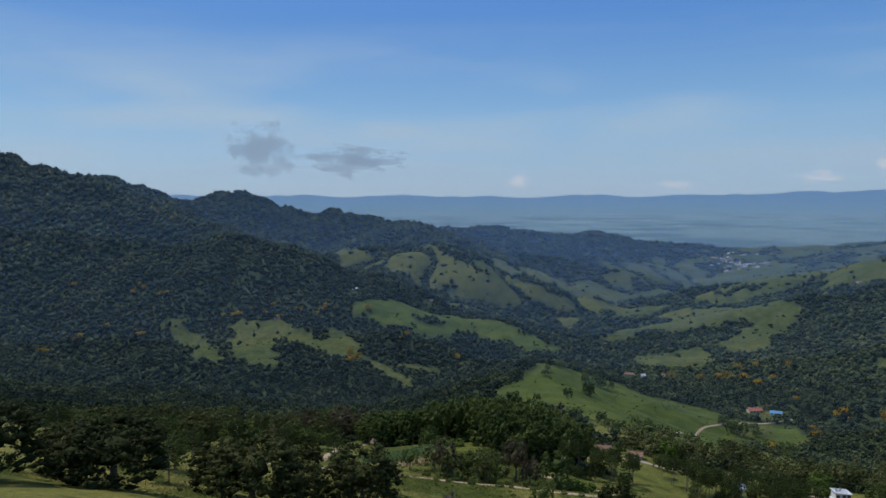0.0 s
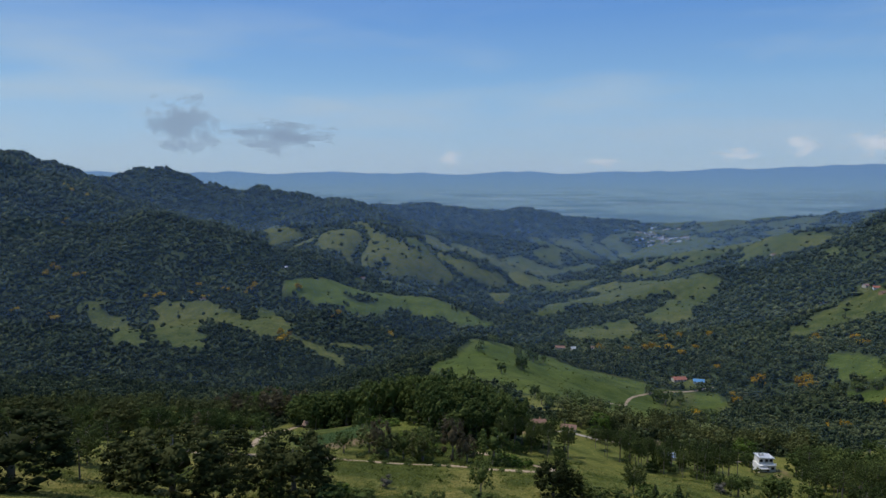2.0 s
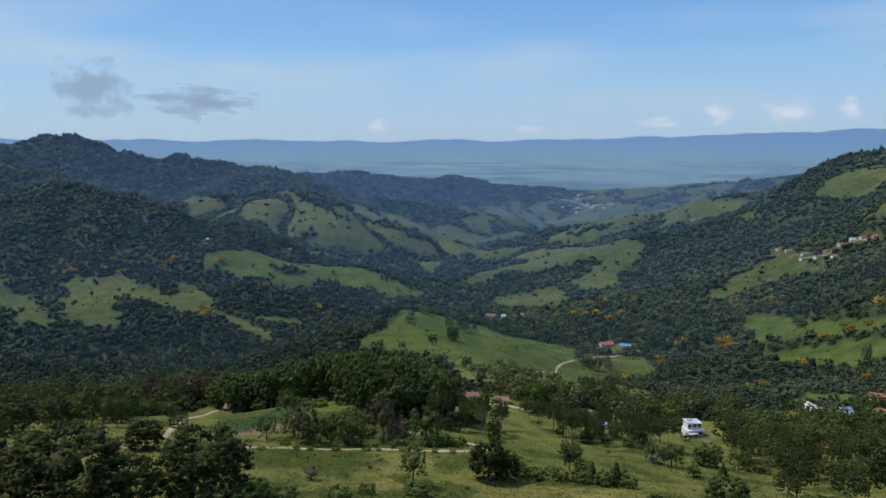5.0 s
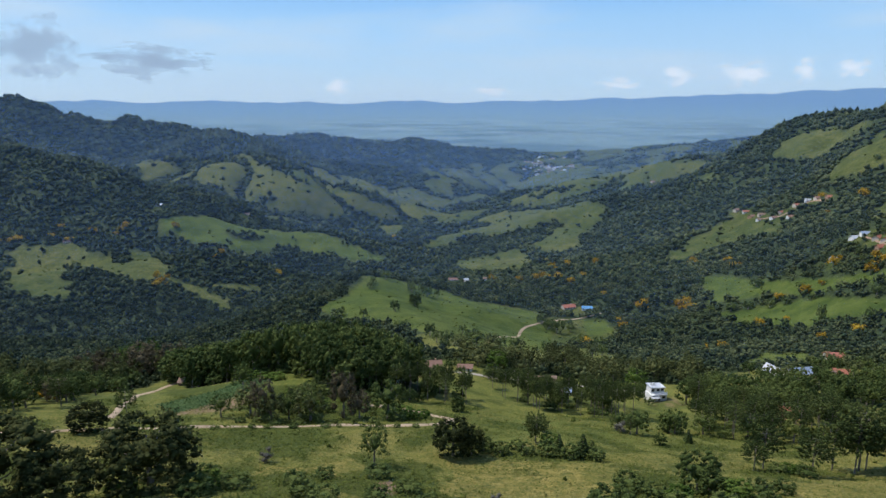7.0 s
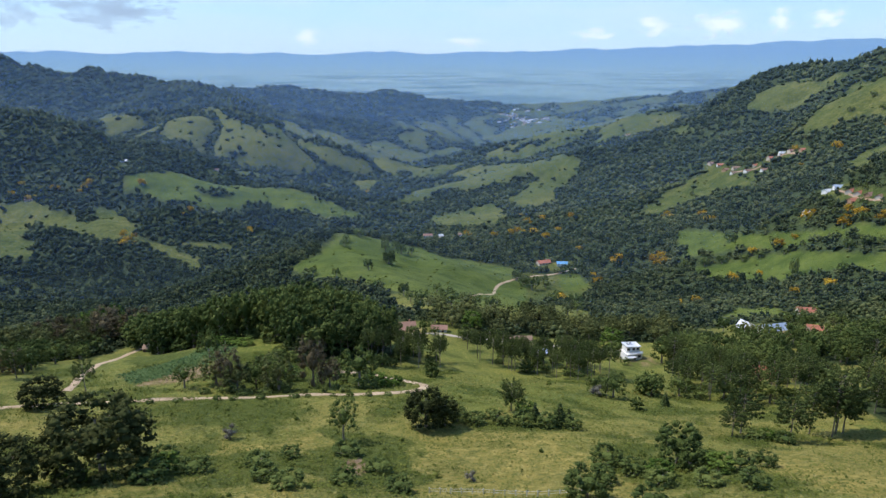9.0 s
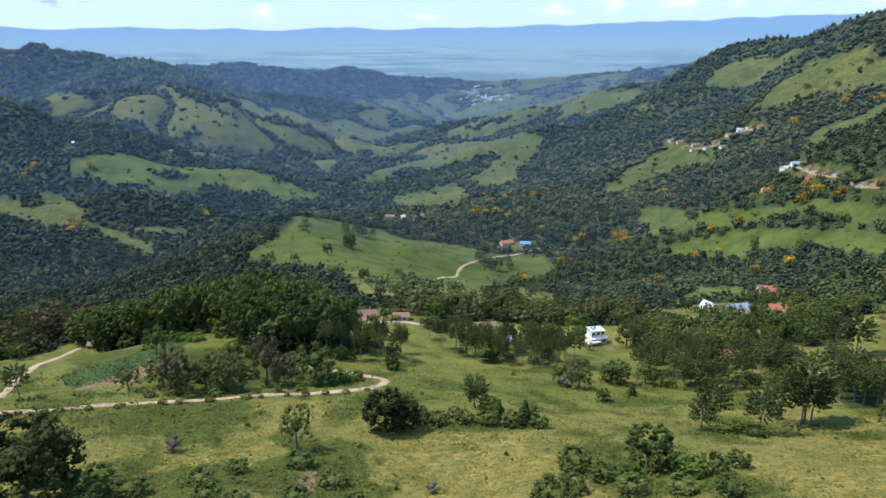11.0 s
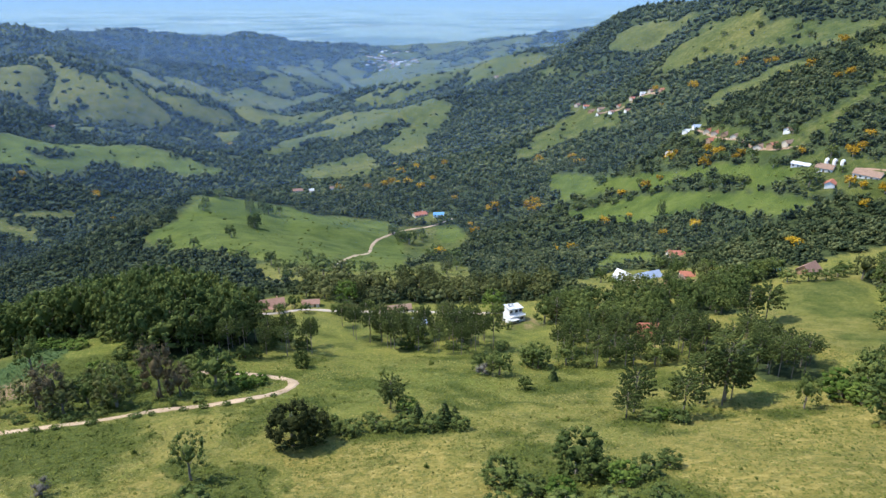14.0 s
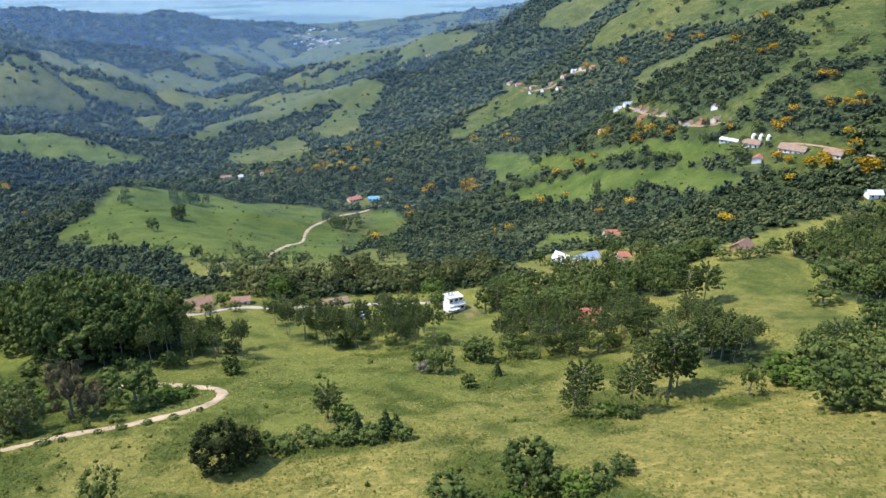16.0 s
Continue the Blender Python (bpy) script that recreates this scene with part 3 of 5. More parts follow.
# ---- ground ----
az = np.radians(np.concatenate([np.arange(-180, -60, 5), np.arange(-60, 64, 0.34), np.arange(64, 180, 5)]))
rr = np.concatenate([[0.01, 2, 8, 15, 22], np.geomspace(28, 4700, 380)])
AZ, RR = np.meshgrid(az, rr)
GX, GY = RR * np.sin(AZ), RR * np.cos(AZ)
GZ = land(GX, GY)
n = len(az)
idx = np.arange(len(rr) * n).reshape(len(rr), n)
nxt = np.roll(idx, -1, axis=1)
quad = np.stack([idx[1:], nxt[1:], nxt[:-1], idx[:-1]], -1).reshape(-1, 4)
tris = np.concatenate([quad[:, [0, 1, 2]], quad[:, [0, 2, 3]]])
ground = big_mesh("ground", np.stack([GX, GY, GZ], -1).reshape(-1, 3), tris, GROUND, smooth=True)
tagged(ground, "hilly ground with sunny pastures, dry grass and dark forest soil", "ground", kind="structure")
wood = wooded(GX, GY).astype(float)
near = np.clip((420 - RR) / 120, 0, 1)
dry = np.clip(near * (0.34 + 0.55 * waves(GX, GY, 60, 21)) + (1 - near) * (0.04 + 0.16 * waves(GX, GY, 260, 22)), 0, 1)
dry = np.where(inside(GX, GY, np.array([(-30, 60), (10, 178), (60, 150), (60, 60)], float)), np.maximum(dry, 0.5), dry)
dry = np.where((GX > 80) & (GY < 175), np.maximum(dry, 0.55), dry)
crop = inside(GX, GY, CROP).astype(float)
bare = np.zeros_like(GX)
for cx, cy, cr in CLEARINGS[:12]:
    bare = np.maximum(bare, np.clip(1.2 - np.hypot(GX - cx, GY - cy) / (cr * 0.8), 0, 0.5) * (waves(GX, GY, 9, 31) > 0.0))
bare = np.maximum(bare, (np.hypot((GX + 13), (GY - 142) * 0.45) < 2.6) * 0.9)
bare = np.maximum(bare, inside(GX, GY, np.array([(-100, 230), (-85, 232), (-72, 250), (-88, 256)], float)) * 0.8)
weed = np.zeros_like(GX)
for x0, y0, x1, y1 in WEEDS:
    d = np.hypot((GX - (x0 + x1) / 2) / (x1 - x0) * 2, (GY - (y0 + y1) / 2) / (y1 - y0) * 2)
    weed = np.maximum(weed, np.clip(1.6 - 1.3 * d + 0.5 * waves(GX, GY, 9, 71), 0, 1))
WX, WY = GX + 3 * waves(GX, GY, 12, 76), GY + 4 * waves(GX, GY, 12, 77)
for p in RANK:
    weed = np.maximum(weed, 0.9 * inside(WX, WY, p))
weed = np.maximum(weed, np.clip((waves(GX, GY, 30, 72) + 0.5 * waves(GX, GY, 9, 73)) * 1.8 - 0.4, 0, 0.9) * near)
straw_field = strawy(GX, GY)
weed = np.where(straw_field, np.clip(weed * 0.4 - 0.2, 0, 1), weed)
dry = np.where(straw_field, np.maximum(dry, 0.95), dry)
bare = np.maximum(bare, inside(GX, GY, np.array([(-26, 326), (-24, 333), (-8, 331), (-9, 326)], float)) * 0.9)
for p in FIELD_DRY:
    dry = np.where(inside(GX, GY, p), np.maximum(dry, 0.18), dry)
lush = np.zeros_like(GX)
for p in FIELD_LUSH:
    lush = np.maximum(lush, inside(GX, GY, p) * 1.0)
back = np.clip((GY - 178) / 40, 0, 1) * near * (GX < 118)
lush, dry = np.maximum(lush, 0.55 * back), dry * (1 - 0.6 * back)
for p in GREENS:
    lush = np.maximum(lush, 0.9 * inside(WX, WY, p))
dry = dry * (1 - 0.8 * lush)
upland = np.clip((RR - 400) / 150, 0, 1)
upland = np.maximum(upland, 0.6 * inside(GX, GY, PASTURES[19]))
dry = np.where(inside(GX, GY, PASTURES[19]), 0.3 * dry, dry)
for name, values in (("upland", upland), ("lush", lush), ("weed", weed), ("wood", wood), ("dry", dry), ("crop", crop), ("bare", bare)):
    ground.data.attributes.new(name, "FLOAT", "POINT").data.foreach_set("value", values.astype(np.float32).ravel())


def weedy(x, y):
    """How rank the growth is at places of the near slope, 0 to 1."""
    best = np.zeros(np.shape(x))
    for x0, y0, x1, y1 in WEEDS:
        d = np.hypot((x - (x0 + x1) / 2) / (x1 - x0) * 2, (y - (y0 + y1) / 2) / (y1 - y0) * 2)
        best = np.maximum(best, np.clip(1.6 - 1.3 * d + 0.5 * waves(x, y, 9, 71), 0, 1))
    for p in RANK:
        best = np.maximum(best, 0.8 * inside(x + 3 * waves(x, y, 12, 76), y + 4 * waves(x, y, 12, 77), p))
    best = np.maximum(best, np.clip((waves(x, y, 30, 72) + 0.5 * waves(x, y, 9, 73)) * 1.8 - 0.4, 0, 0.9))
    return np.where(strawy(x, y), best * 0.25, best)


def road(name, line, width, material, label):
    """A road that lies on the ground, along a line in plan."""
    pts = []
    for k in range(len(line) - 1):
        p0, p1, p2, p3 = (Vector((*line[max(0, min(len(line) - 1, k + d))], 0)) for d in (-1, 0, 1, 2))
        for s in np.linspace(0, 1, 9)[:-1]:
            pts.append(0.5 * ((2 * p1) + (p2 - p0) * s + (2 * p0 - 5 * p1 + 4 * p2 - p3) * s * s + (3 * p1 - p0 - 3 * p2 + p3) * s ** 3))
    pts.append(Vector((*line[-1], 0)))
    verts, faces = [], []
    cols = 7
    for k, p in enumerate(pts):
        way = (pts[min(k + 1, len(pts) - 1)] - pts[max(k - 1, 0)]).normalized()
        side = Vector((way.y, -way.x, 0))
        half = width / 2 * (1 + 0.16 * math.sin(k * 1.7) + 0.1 * math.sin(k * 0.61))
        for c in range(cols):
            u = c / (cols - 1) * 2 - 1
            q = p + side * (u * half)
            rut = -0.07 if abs(abs(u) - 0.5) < 0.2 else 0.0
            verts.append((q.x, q.y, at(q.x, q.y) + (0.30 if abs(u) < 0.99 else -0.5) + rut))
    for k in range(len(pts) - 1):
        for c in range(cols - 1):
            a = k * cols + c
            faces.append((a, a + 1, a + cols + 1, a + cols))
    return tagged(mesh_object(name, verts, faces, material, smooth=True), label, "road", kind="structure")


road("road", [(-30, 250), (-20, 249), (-10, 246), (-1, 240), (3, 231), (1, 223), (-6, 217), (-18, 214), (-33, 213), (-48, 211), (-65, 210), (-90, 207), (-107, 205), (-124, 198), (-150, 192)], 3.9, DIRT, "pale dirt road bending across the pasture")
road("road", [(-118, 222), (-129, 258), (-135, 283), (-136, 296), (-139, 316), (-136, 340), (-124, 356)], 3.4, DIRT, "sandy farm track beside the crop field")
road("road", [(30, 440), (38, 474), (63, 556), (76, 618), (94, 655), (112, 679), (146, 690), (170, 700)], 3.4, DIRT, "narrow dirt track winding over the green knoll")
road("road", [(-34, 346), (-10, 337), (4, 341), (20, 340), (45, 337), (64, 336), (90, 330), (110, 322)], 4.2, GRAVEL, "pale gravel road behind the pine stand")
road("road", [(444, 948), (450, 934), (461, 912), (474, 910), (486, 908), (496, 893), (496, 868)], 5.0, RED_DIRT, "reddish dirt road through the hillside hamlet")
road("road", [(398, 628), (392, 606), (387, 585), (384, 560), (381, 536), (374, 512), (374, 492), (380, 470)], 2.4, RED_DIRT, "dirt lane past the hillside houses")
road("road", [(380, 412), (388, 396), (394, 380), (403, 358)], 2.2, RED_DIRT, "dirt road through the hillside village")


# ---- trees ----
ICO_V = np.array([(0, 0, -1), (0.72, -0.53, -0.45), (-0.28, -0.85, -0.45), (-0.89, 0, -0.45), (-0.28, 0.85, -0.45), (0.72, 0.53, -0.45),
                  (0.28, -0.85, 0.45), (-0.72, -0.53, 0.45), (-0.72, 0.53, 0.45), (0.28, 0.85, 0.45), (0.89, 0, 0.45), (0, 0, 1)])
ICO_F = np.array([(0, 1, 2), (1, 0, 5), (0, 2, 3), (0, 3, 4), (0, 4, 5), (1, 5, 10), (2, 1, 6), (3, 2, 7), (4, 3, 8), (5, 4, 9),
                  (1, 10, 6), (2, 6, 7), (3, 7, 8), (4, 8, 9), (5, 9, 10), (6, 10, 11), (7, 6, 11), (8, 7, 11), (9, 8, 11), (10, 9, 11)])


OCT_V = np.array([(0, 0, -1), (1, 0, 0), (0, 1, 0), (-1, 0, 0), (0, -1, 0), (0, 0, 1)], float)
OCT_F = np.array([(0, 2, 1), (0, 3, 2), (0, 4, 3), (0, 1, 4), (5, 1, 2), (5, 2, 3), (5, 3, 4), (5, 4, 1)])


def leaf_quads(g, centres, outs, size):
    """Small bent leaf clumps at the given places, facing roughly outwards."""
    n = len(centres)
    nrm = outs + g.normal(0, 0.45, (n, 3))
    nrm /= np.linalg.norm(nrm, axis=1)[:, None]
    u = np.cross(nrm, g.normal(0, 1, (n, 3)))
    u /= np.linalg.norm(u, axis=1)[:, None]
    v = np.cross(nrm, u)
    s = size * g.uniform(0.6, 1.35, (n, 1))
    verts = np.stack([centres - u * s, centres + v * s * 0.7 - nrm * s * 0.25, centres + u * s, centres - v * s * 0.7 - nrm * s * 0.25], 1).reshape(-1, 3)
    b = np.arange(n)[:, None] * 4
    faces = np.concatenate([b + [0, 1, 2], b + [0, 2, 3]])
    return verts, faces


def crown_mesh(g, lobes, leaves, size, flat=0.8, low=0.25, lump=0.30, core=0.82, rough=0.14, form=(ICO_V, ICO_F), heart=0.0):
    """A crown one unit wide and one high: lobes of foliage with leaf clumps standing off them, round a dense heart."""
    V, F, base = [], [], 0
    cs = []
    for k in range(lobes):
        a, h = 2.4 * k + g.uniform(-0.5, 0.5), low + (0.92 - lump * 0.6 - low) * ((k + 0.5) / lobes) ** 0.8
        wide = (0.5 - lump * 0.75) * math.sqrt(max(0.05, 1 - ((h - 0.45) / 0.58) ** 2)) * g.uniform(0.72, 1.15)
        cs.append((np.array([wide * math.cos(a), wide * math.sin(a), h + g.uniform(-0.04, 0.04)]), lump * g.uniform(0.65, 1.25)))
    if heart:
        v = ICO_V * heart * [1, 1, 1] * g.uniform(0.85, 1.1, (12, 1)) + [0, 0, (low + 0.92) / 2]
        V.append(v)
        F.append(ICO_F)
        base = 12
    for c, r in cs:
        v = form[0] * r * core * g.uniform(1 - rough, 1 + rough, (len(form[0]), 1)) * [1, 1, flat] + c
        V.append(v)
        F.append(form[1] + base)
        base += len(v)
    per = max(1, leaves // len(cs)) if leaves else 0
    for c, r in cs if per else ():
        d = g.normal(0, 1, (per, 3))
        d /= np.linalg.norm(d, axis=1)[:, None]
        d[:, 2] = np.where(d[:, 2] < -0.3, -d[:, 2], d[:, 2])
        v, f = leaf_quads(g, c + d * r * [1, 1, flat] * g.uniform(0.7, 1.45, (per, 1)), d, size)
        V.append(v)
        F.append(f + base)
        base += len(v)
    return np.concatenate(V), np.concatenate(F)


def tube(points, radii, sides=6):
    """A tapered stem along points."""
    V, F = [], []
    for k, p in enumerate(points):
        for s in range(sides):
            a = 2 * math.pi * s / sides
            V.append((p[0] + radii[k] * math.cos(a), p[1] + radii[k] * math.sin(a), p[2]))
    for k in range(len(points) - 1):
        for s in range(sides):
            F.append((k * sides + s, k * sides + (s + 1) % sides, (k + 1) * sides + (s + 1) % sides))
            F.append((k * sides + s, (k + 1) * sides + (s + 1) % sides, (k + 1) * sides + s))
    return np.array(V), np.array(F)


def joined(parts):
    V, F, b = [], [], 0
    for v, f in parts:
        V.append(v)
        F.append(np.asarray(f) + b)
        b += len(v)
    return np.concatenate(V), np.concatenate(F)


def tree_thing(name, trunk, crown, leaf, label, category, group):
    """A tree one unit high: an Empty at its foot with trunk and crown under it."""
    root = tagged(new(name), label, category, group)
    if trunk is not None:
        big_mesh("trunk", *trunk, BARK, smooth=True).parent = root
    big_mesh("crown", *crown, leaf).parent = root
    return root


def limbs(g, n, start, reach, top, thick):
    out = []
    for k in range(n):
        a = 2 * math.pi * k / n + g.uniform(-0.4, 0.4)
        h = start + (top - start) * g.uniform(0.0, 0.6)
        ends = [np.array([0, 0, h]), np.array([0.5 * reach * math.cos(a), 0.5 * reach * math.sin(a), h + 0.10]), np.array([reach * math.cos(a), reach * math.sin(a), min(top, h + 0.24)])]
        out.append(tube(ends, [thick, thick * 0.7, thick * 0.35], 5))
    return out


def broadleaf(seed, leaf, label, lobes=14, leaves=400, low=0.30, size=0.048, lump=0.25, name="tree", group="broadleaf trees", flat=0.8, core=0.62):
    g = np.random.RandomState(seed)
    stem = tube([(0, 0, -0.06), (0.015, 0.01, 0.15), (0.0, 0.02, 0.45), (0.02, 0.0, 0.75)], [0.045, 0.034, 0.024, 0.008], 7)
    return tree_thing(name, joined([stem] + limbs(g, 6, 0.18, 0.28, 0.8, 0.014)), crown_mesh(g, lobes, leaves, size, flat, low, lump, core, 0.36, (OCT_V, OCT_F), 0.2), leaf, label, "tree", group)


def araucaria(seed, tiers, label, tufts=((1.0, 1.0), (0.84, 0.85), (0.66, 0.75), (0.46, 0.6)), blades=8, start=0.46, boughs=11, form=(OCT_V, OCT_F), tuft=0.034):
    """A candelabra pine: a bare straight trunk and whorls of upturned boughs with tufted ends."""
    g = np.random.RandomState(seed)
    stem = tube([(0, 0, -0.05), (0, 0, 0.3), (0.006, 0.004, 0.7), (0, 0, 0.95)], [0.022, 0.018, 0.013, 0.005], 6)
    wood_parts, V, F, base = [stem], [], [], 0
    for k in range(tiers):
        h = start + (0.93 - start) * k / (tiers - 1)
        reach = 0.40 * math.sqrt(max(0.0, 1 - (k / (tiers - 0.2)) ** 3.2)) + 0.08
        n = boughs if k < tiers - 1 else 6
        for j in range(n):
            a = 2 * math.pi * (j + 0.5 * k) / n + g.uniform(-0.25, 0.25)
            rl, tip = reach * g.uniform(0.72, 1.1), h + 0.05 + g.uniform(-0.025, 0.04)
            wood_parts.append(tube([(0, 0, h), (0.6 * rl * math.cos(a), 0.6 * rl * math.sin(a), h - 0.005), (rl * math.cos(a), rl * math.sin(a), tip)], [0.004, 0.0035, 0.002], 3))
            for u, sc in tufts:
                c = np.array([u * rl * math.cos(a), u * rl * math.sin(a), h + (tip - h) * u ** 3 + 0.01])
                v = form[0] * tuft * sc * [1.25, 1.25, 0.7] * g.uniform(0.75, 1.25, (len(form[0]), 1)) + c
                V.append(v)
                F.append(form[1] + base)
                base += len(v)
                d = g.normal(0, 1, (blades, 3))
                d /= np.linalg.norm(d, axis=1)[:, None]
                v, f = leaf_quads(g, c + d * tuft * 1.25 * sc * [1, 1, 0.75], d, 0.022)
                V.append(v)
                F.append(f + base)
                base += len(v)
    return tree_thing("araucaria_pine", joined(wood_parts), (np.concatenate(V), np.concatenate(F)), LEAF_PINE, label, "pine tree", "araucaria pines")


def bush(seed, leaf, label, name="bush", lobes=54, leaves=760, size=0.032, lump=0.11):
    g = np.random.RandomState(seed)
    return tree_thing(name, joined([tube([(0, 0, -0.1), (0.02, 0, 0.3)], [0.04, 0.02], 5)] + limbs(g, 4, 0.02, 0.3, 0.6, 0.02)), crown_mesh(g, lobes, leaves, size, 0.9, 0.06, lump, 0.85, 0.36, (OCT_V, OCT_F), 0.2), leaf, label, "bush", "bushes on the pasture")


def conifer(seed, label):
    g = np.random.RandomState(seed)
    V, F, base = [], [], 0
    for k in range(9):
        h, rad = 0.12 + 0.84 * k / 8, 0.24 * (1 - k / 9.5)
        for j in range(max(4, 10 - k)):
            a = 2 * math.pi * j / max(4, 10 - k) + k
            c = np.array([rad * 0.7 * math.cos(a), rad * 0.7 * math.sin(a), h])
            v = ICO_V * max(0.03, rad * 0.42) * [1, 1, 0.9] * g.uniform(0.7, 1.25, (12, 1)) + c
            V.append(v)
            F.append(ICO_F + base)
            base += 12
            d = g.normal(0, 1, (6, 3))
            d /= np.linalg.norm(d, axis=1)[:, None]
            v, f = leaf_quads(g, c + d * max(0.03, rad * 0.42), d, 0.03)
            V.append(v)
            F.append(f + base)
            base += len(v)
    return tree_thing("cypress", tube([(0, 0, -0.05), (0, 0, 0.9)], [0.03, 0.008], 6), (np.concatenate(V), np.concatenate(F)), LEAF_PINE, label, "conifer", "small conifers")


turner = random.Random(7)


def stand(kinds, spots, sink=0.0):
    """Sets trees on the ground. spots: x, y, height and width in metres; the first of each kind is moved, the rest are copies."""
    for x, y, h, w in spots:
        kind = turner.choice(kinds)
        m = Matrix.LocRotScale((x, y, at(x, y) - sink), Euler((0, 0, turner.uniform(0, 6.283))), (w, w, h))
        if kind["fresh"]:
            kind["ob"].matrix_basis = m
            kind["fresh"] = False
        else:
            copy_thing_scaled(kind["ob"], m)


def copy_thing_scaled(ob, m):
    made = copy_thing(ob, Matrix.Identity(4))
    made.matrix_basis = m
    return made


def kind(ob):
    return {"ob": ob, "fresh": True}


def sprinkle(poly, gap, seed):
    """Places about gap metres apart inside an outline."""
    g = np.random.RandomState(seed)
    lo, hi = poly.min(0), poly.max(0)
    xs, ys = np.meshgrid(np.arange(lo[0], hi[0], gap), np.arange(lo[1], hi[1], gap))
    xs, ys = xs.ravel() + g.uniform(-0.42, 0.42, xs.size) * gap, ys.ravel() + g.uniform(-0.42, 0.42, xs.size) * gap
    keep = inside(xs, ys, poly)
    for cx, cy, cr in CLEARINGS:
        keep &= np.hypot(xs - cx, ys - cy) > cr
    return list(zip(xs[keep], ys[keep]))


OAK = [kind(broadleaf(s, LEAF, "dark green broadleaf tree with a dense rounded crown", 44, 480, 0.20, 0.036, 0.12)) for s in (1, 2, 3)]
TALL = [kind(broadleaf(s, LEAF, "tall leafy tree in the dense grove", 84, 760, 0.16, 0.028, 0.095, "grove_tree", "grove trees", 0.75, 0.72)) for s in (11, 12, 13, 14)]
OLIVE = [kind(broadleaf(s, LEAF_OLIVE, "olive-brown leafy tree among the pines", 40, 480, 0.20, 0.032, 0.12, "olive_tree", "olive-brown trees", 0.8, 0.66)) for s in (15, 16, 17)]
LIME = [kind(broadleaf(18, LEAF_FRESH, "tall yellow-green tree at the edge of the wood", 50, 640, 0.2, 0.030, 0.12, "lime_green_tree", "yellow-green trees"))]
SLIM = [kind(broadleaf(s, LEAF, "slender young tree with sparse foliage", 40, 800, 0.22, 0.026, 0.10, "slender_tree", "slender trees", 0.85, 0.6)) for s in (21, 22)]
RUST = [kind(broadleaf(s, LEAF_RUST, "brownish withering tree by the dirt road", 30, 1200, 0.12, 0.024, 0.11, "withering_tree", "withering trees", 0.9, 0.66)) for s in (31, 32)]
FRESH = [kind(bush(s, LEAF_FRESH, "light green leafy bush")) for s in (41, 42)]
BUSH = [kind(bush(s, LEAF, "dark green bush in the dry grass")) for s in (51, 52, 53)]
THICKET = [kind(bush(s, LEAF, "big dense dark green bush in the pasture", "thicket", 110, 1900, 0.023, 0.085)) for s in (54, 55)]
GREY = [kind(bush(61, LEAF_GREY, "bare grey twiggy bush in the grass", "bare_bush", 6, 420, 0.03, 0.21))]
PINE = [kind(araucaria(s, t, "dark araucaria pine with a bare trunk and umbrella crown")) for s, t in ((71, 6), (72, 7), (73, 5))]
GOLD = [kind(broadleaf(s, LEAF_YELLOW, "tree in full yellow blossom among the forest", 14, 110, 0.28, 0.06, 0.20, "yellow_blossom_tree", "yellow blossom trees")) for s in (81, 82, 83)]
STAND_PINE = [kind(araucaria(s, t, "araucaria pine with a tall bare trunk in the pine stand", ((1.0, 1.15), (0.75, 1.1), (0.48, 0.95)), 5, 0.64, 11, (OCT_V, OCT_F), 0.036)) for s, t in ((74, 4), (75, 5), (76, 4))]
GIANT = [kind(broadleaf(s, LEAF_DARK, "huge dark spreading tree in the pasture", 150, 3000, 0.12, 0.020, 0.092, "spreading_tree", "huge spreading trees", 0.72, 0.70)) for s in (5, 6, 7)]
CONE = [kind(conifer(91, "small dark cone-shaped conifer in the pasture"))]

# single trees: x, y, height, width
stand(GIANT, [(-64, 134, 18, 21), (-77, 122, 12, 15), (-106, 90, 17, 24), (-90, 122, 18.5, 24), (-122, 74, 16, 20), (-113, 200, 10, 12), (3, 176, 11.5, 11.5), (8, 177, 9, 8), (-70, 150, 11, 12), (-104, 128, 15, 17), (-126, 100, 15, 18), (-152, 150, 15, 19), (-180, 168, 16, 20), (-176, 222, 15, 18), (-205, 215, 16, 20), (-236, 240, 16, 20)])
stand(OAK, [(85, 235, 9, 10)])
stand(SLIM, [(-18, 163, 12, 7.5), (-83, 264, 13, 9), (129, 160, 10, 6.5), (-47, 223, 14, 9), (29, 195, 7, 5), (160, 172, 9, 7), (-79, 224, 9, 8), (-55, 225, 11, 9), (64, 230, 8, 6)])
stand(OAK, [(-20, 228, 15, 13), (70, 226, 9, 9), (86, 232, 10, 9)])
stand(RUST, [(-36, 228, 19, 11), (-64, 224, 16, 10), (-160, 262, 11, 11), (-30, 226, 11, 8)])
stand(RUST, [(-166, 352, 20, 17), (-152, 360, 20, 16), (-182, 345, 18, 16), (-172, 366, 21, 18), (-196, 352, 17, 15), (-144, 350, 18, 14)])
stand(LIME, [(-178, 384, 21, 18), (-186, 378, 17, 14), (100, 330, 12, 12), (30, 352, 13, 12)])
stand(OLIVE, [(x, y, turner.uniform(12, 19), turner.uniform(10, 14)) for x, y in sprinkle(np.array([(-300, 300), (-200, 296), (-160, 318), (-150, 372), (-300, 372)], float), 15.0, 14)])
stand(THICKET, [(57, 138, 10, 10), (32, 117, 7, 9), (135, 139, 9, 11), (140, 132, 8, 11), (148, 150, 8, 9), (58, 133, 6, 6), (43, 142, 5, 8), (86, 237, 7, 8)])
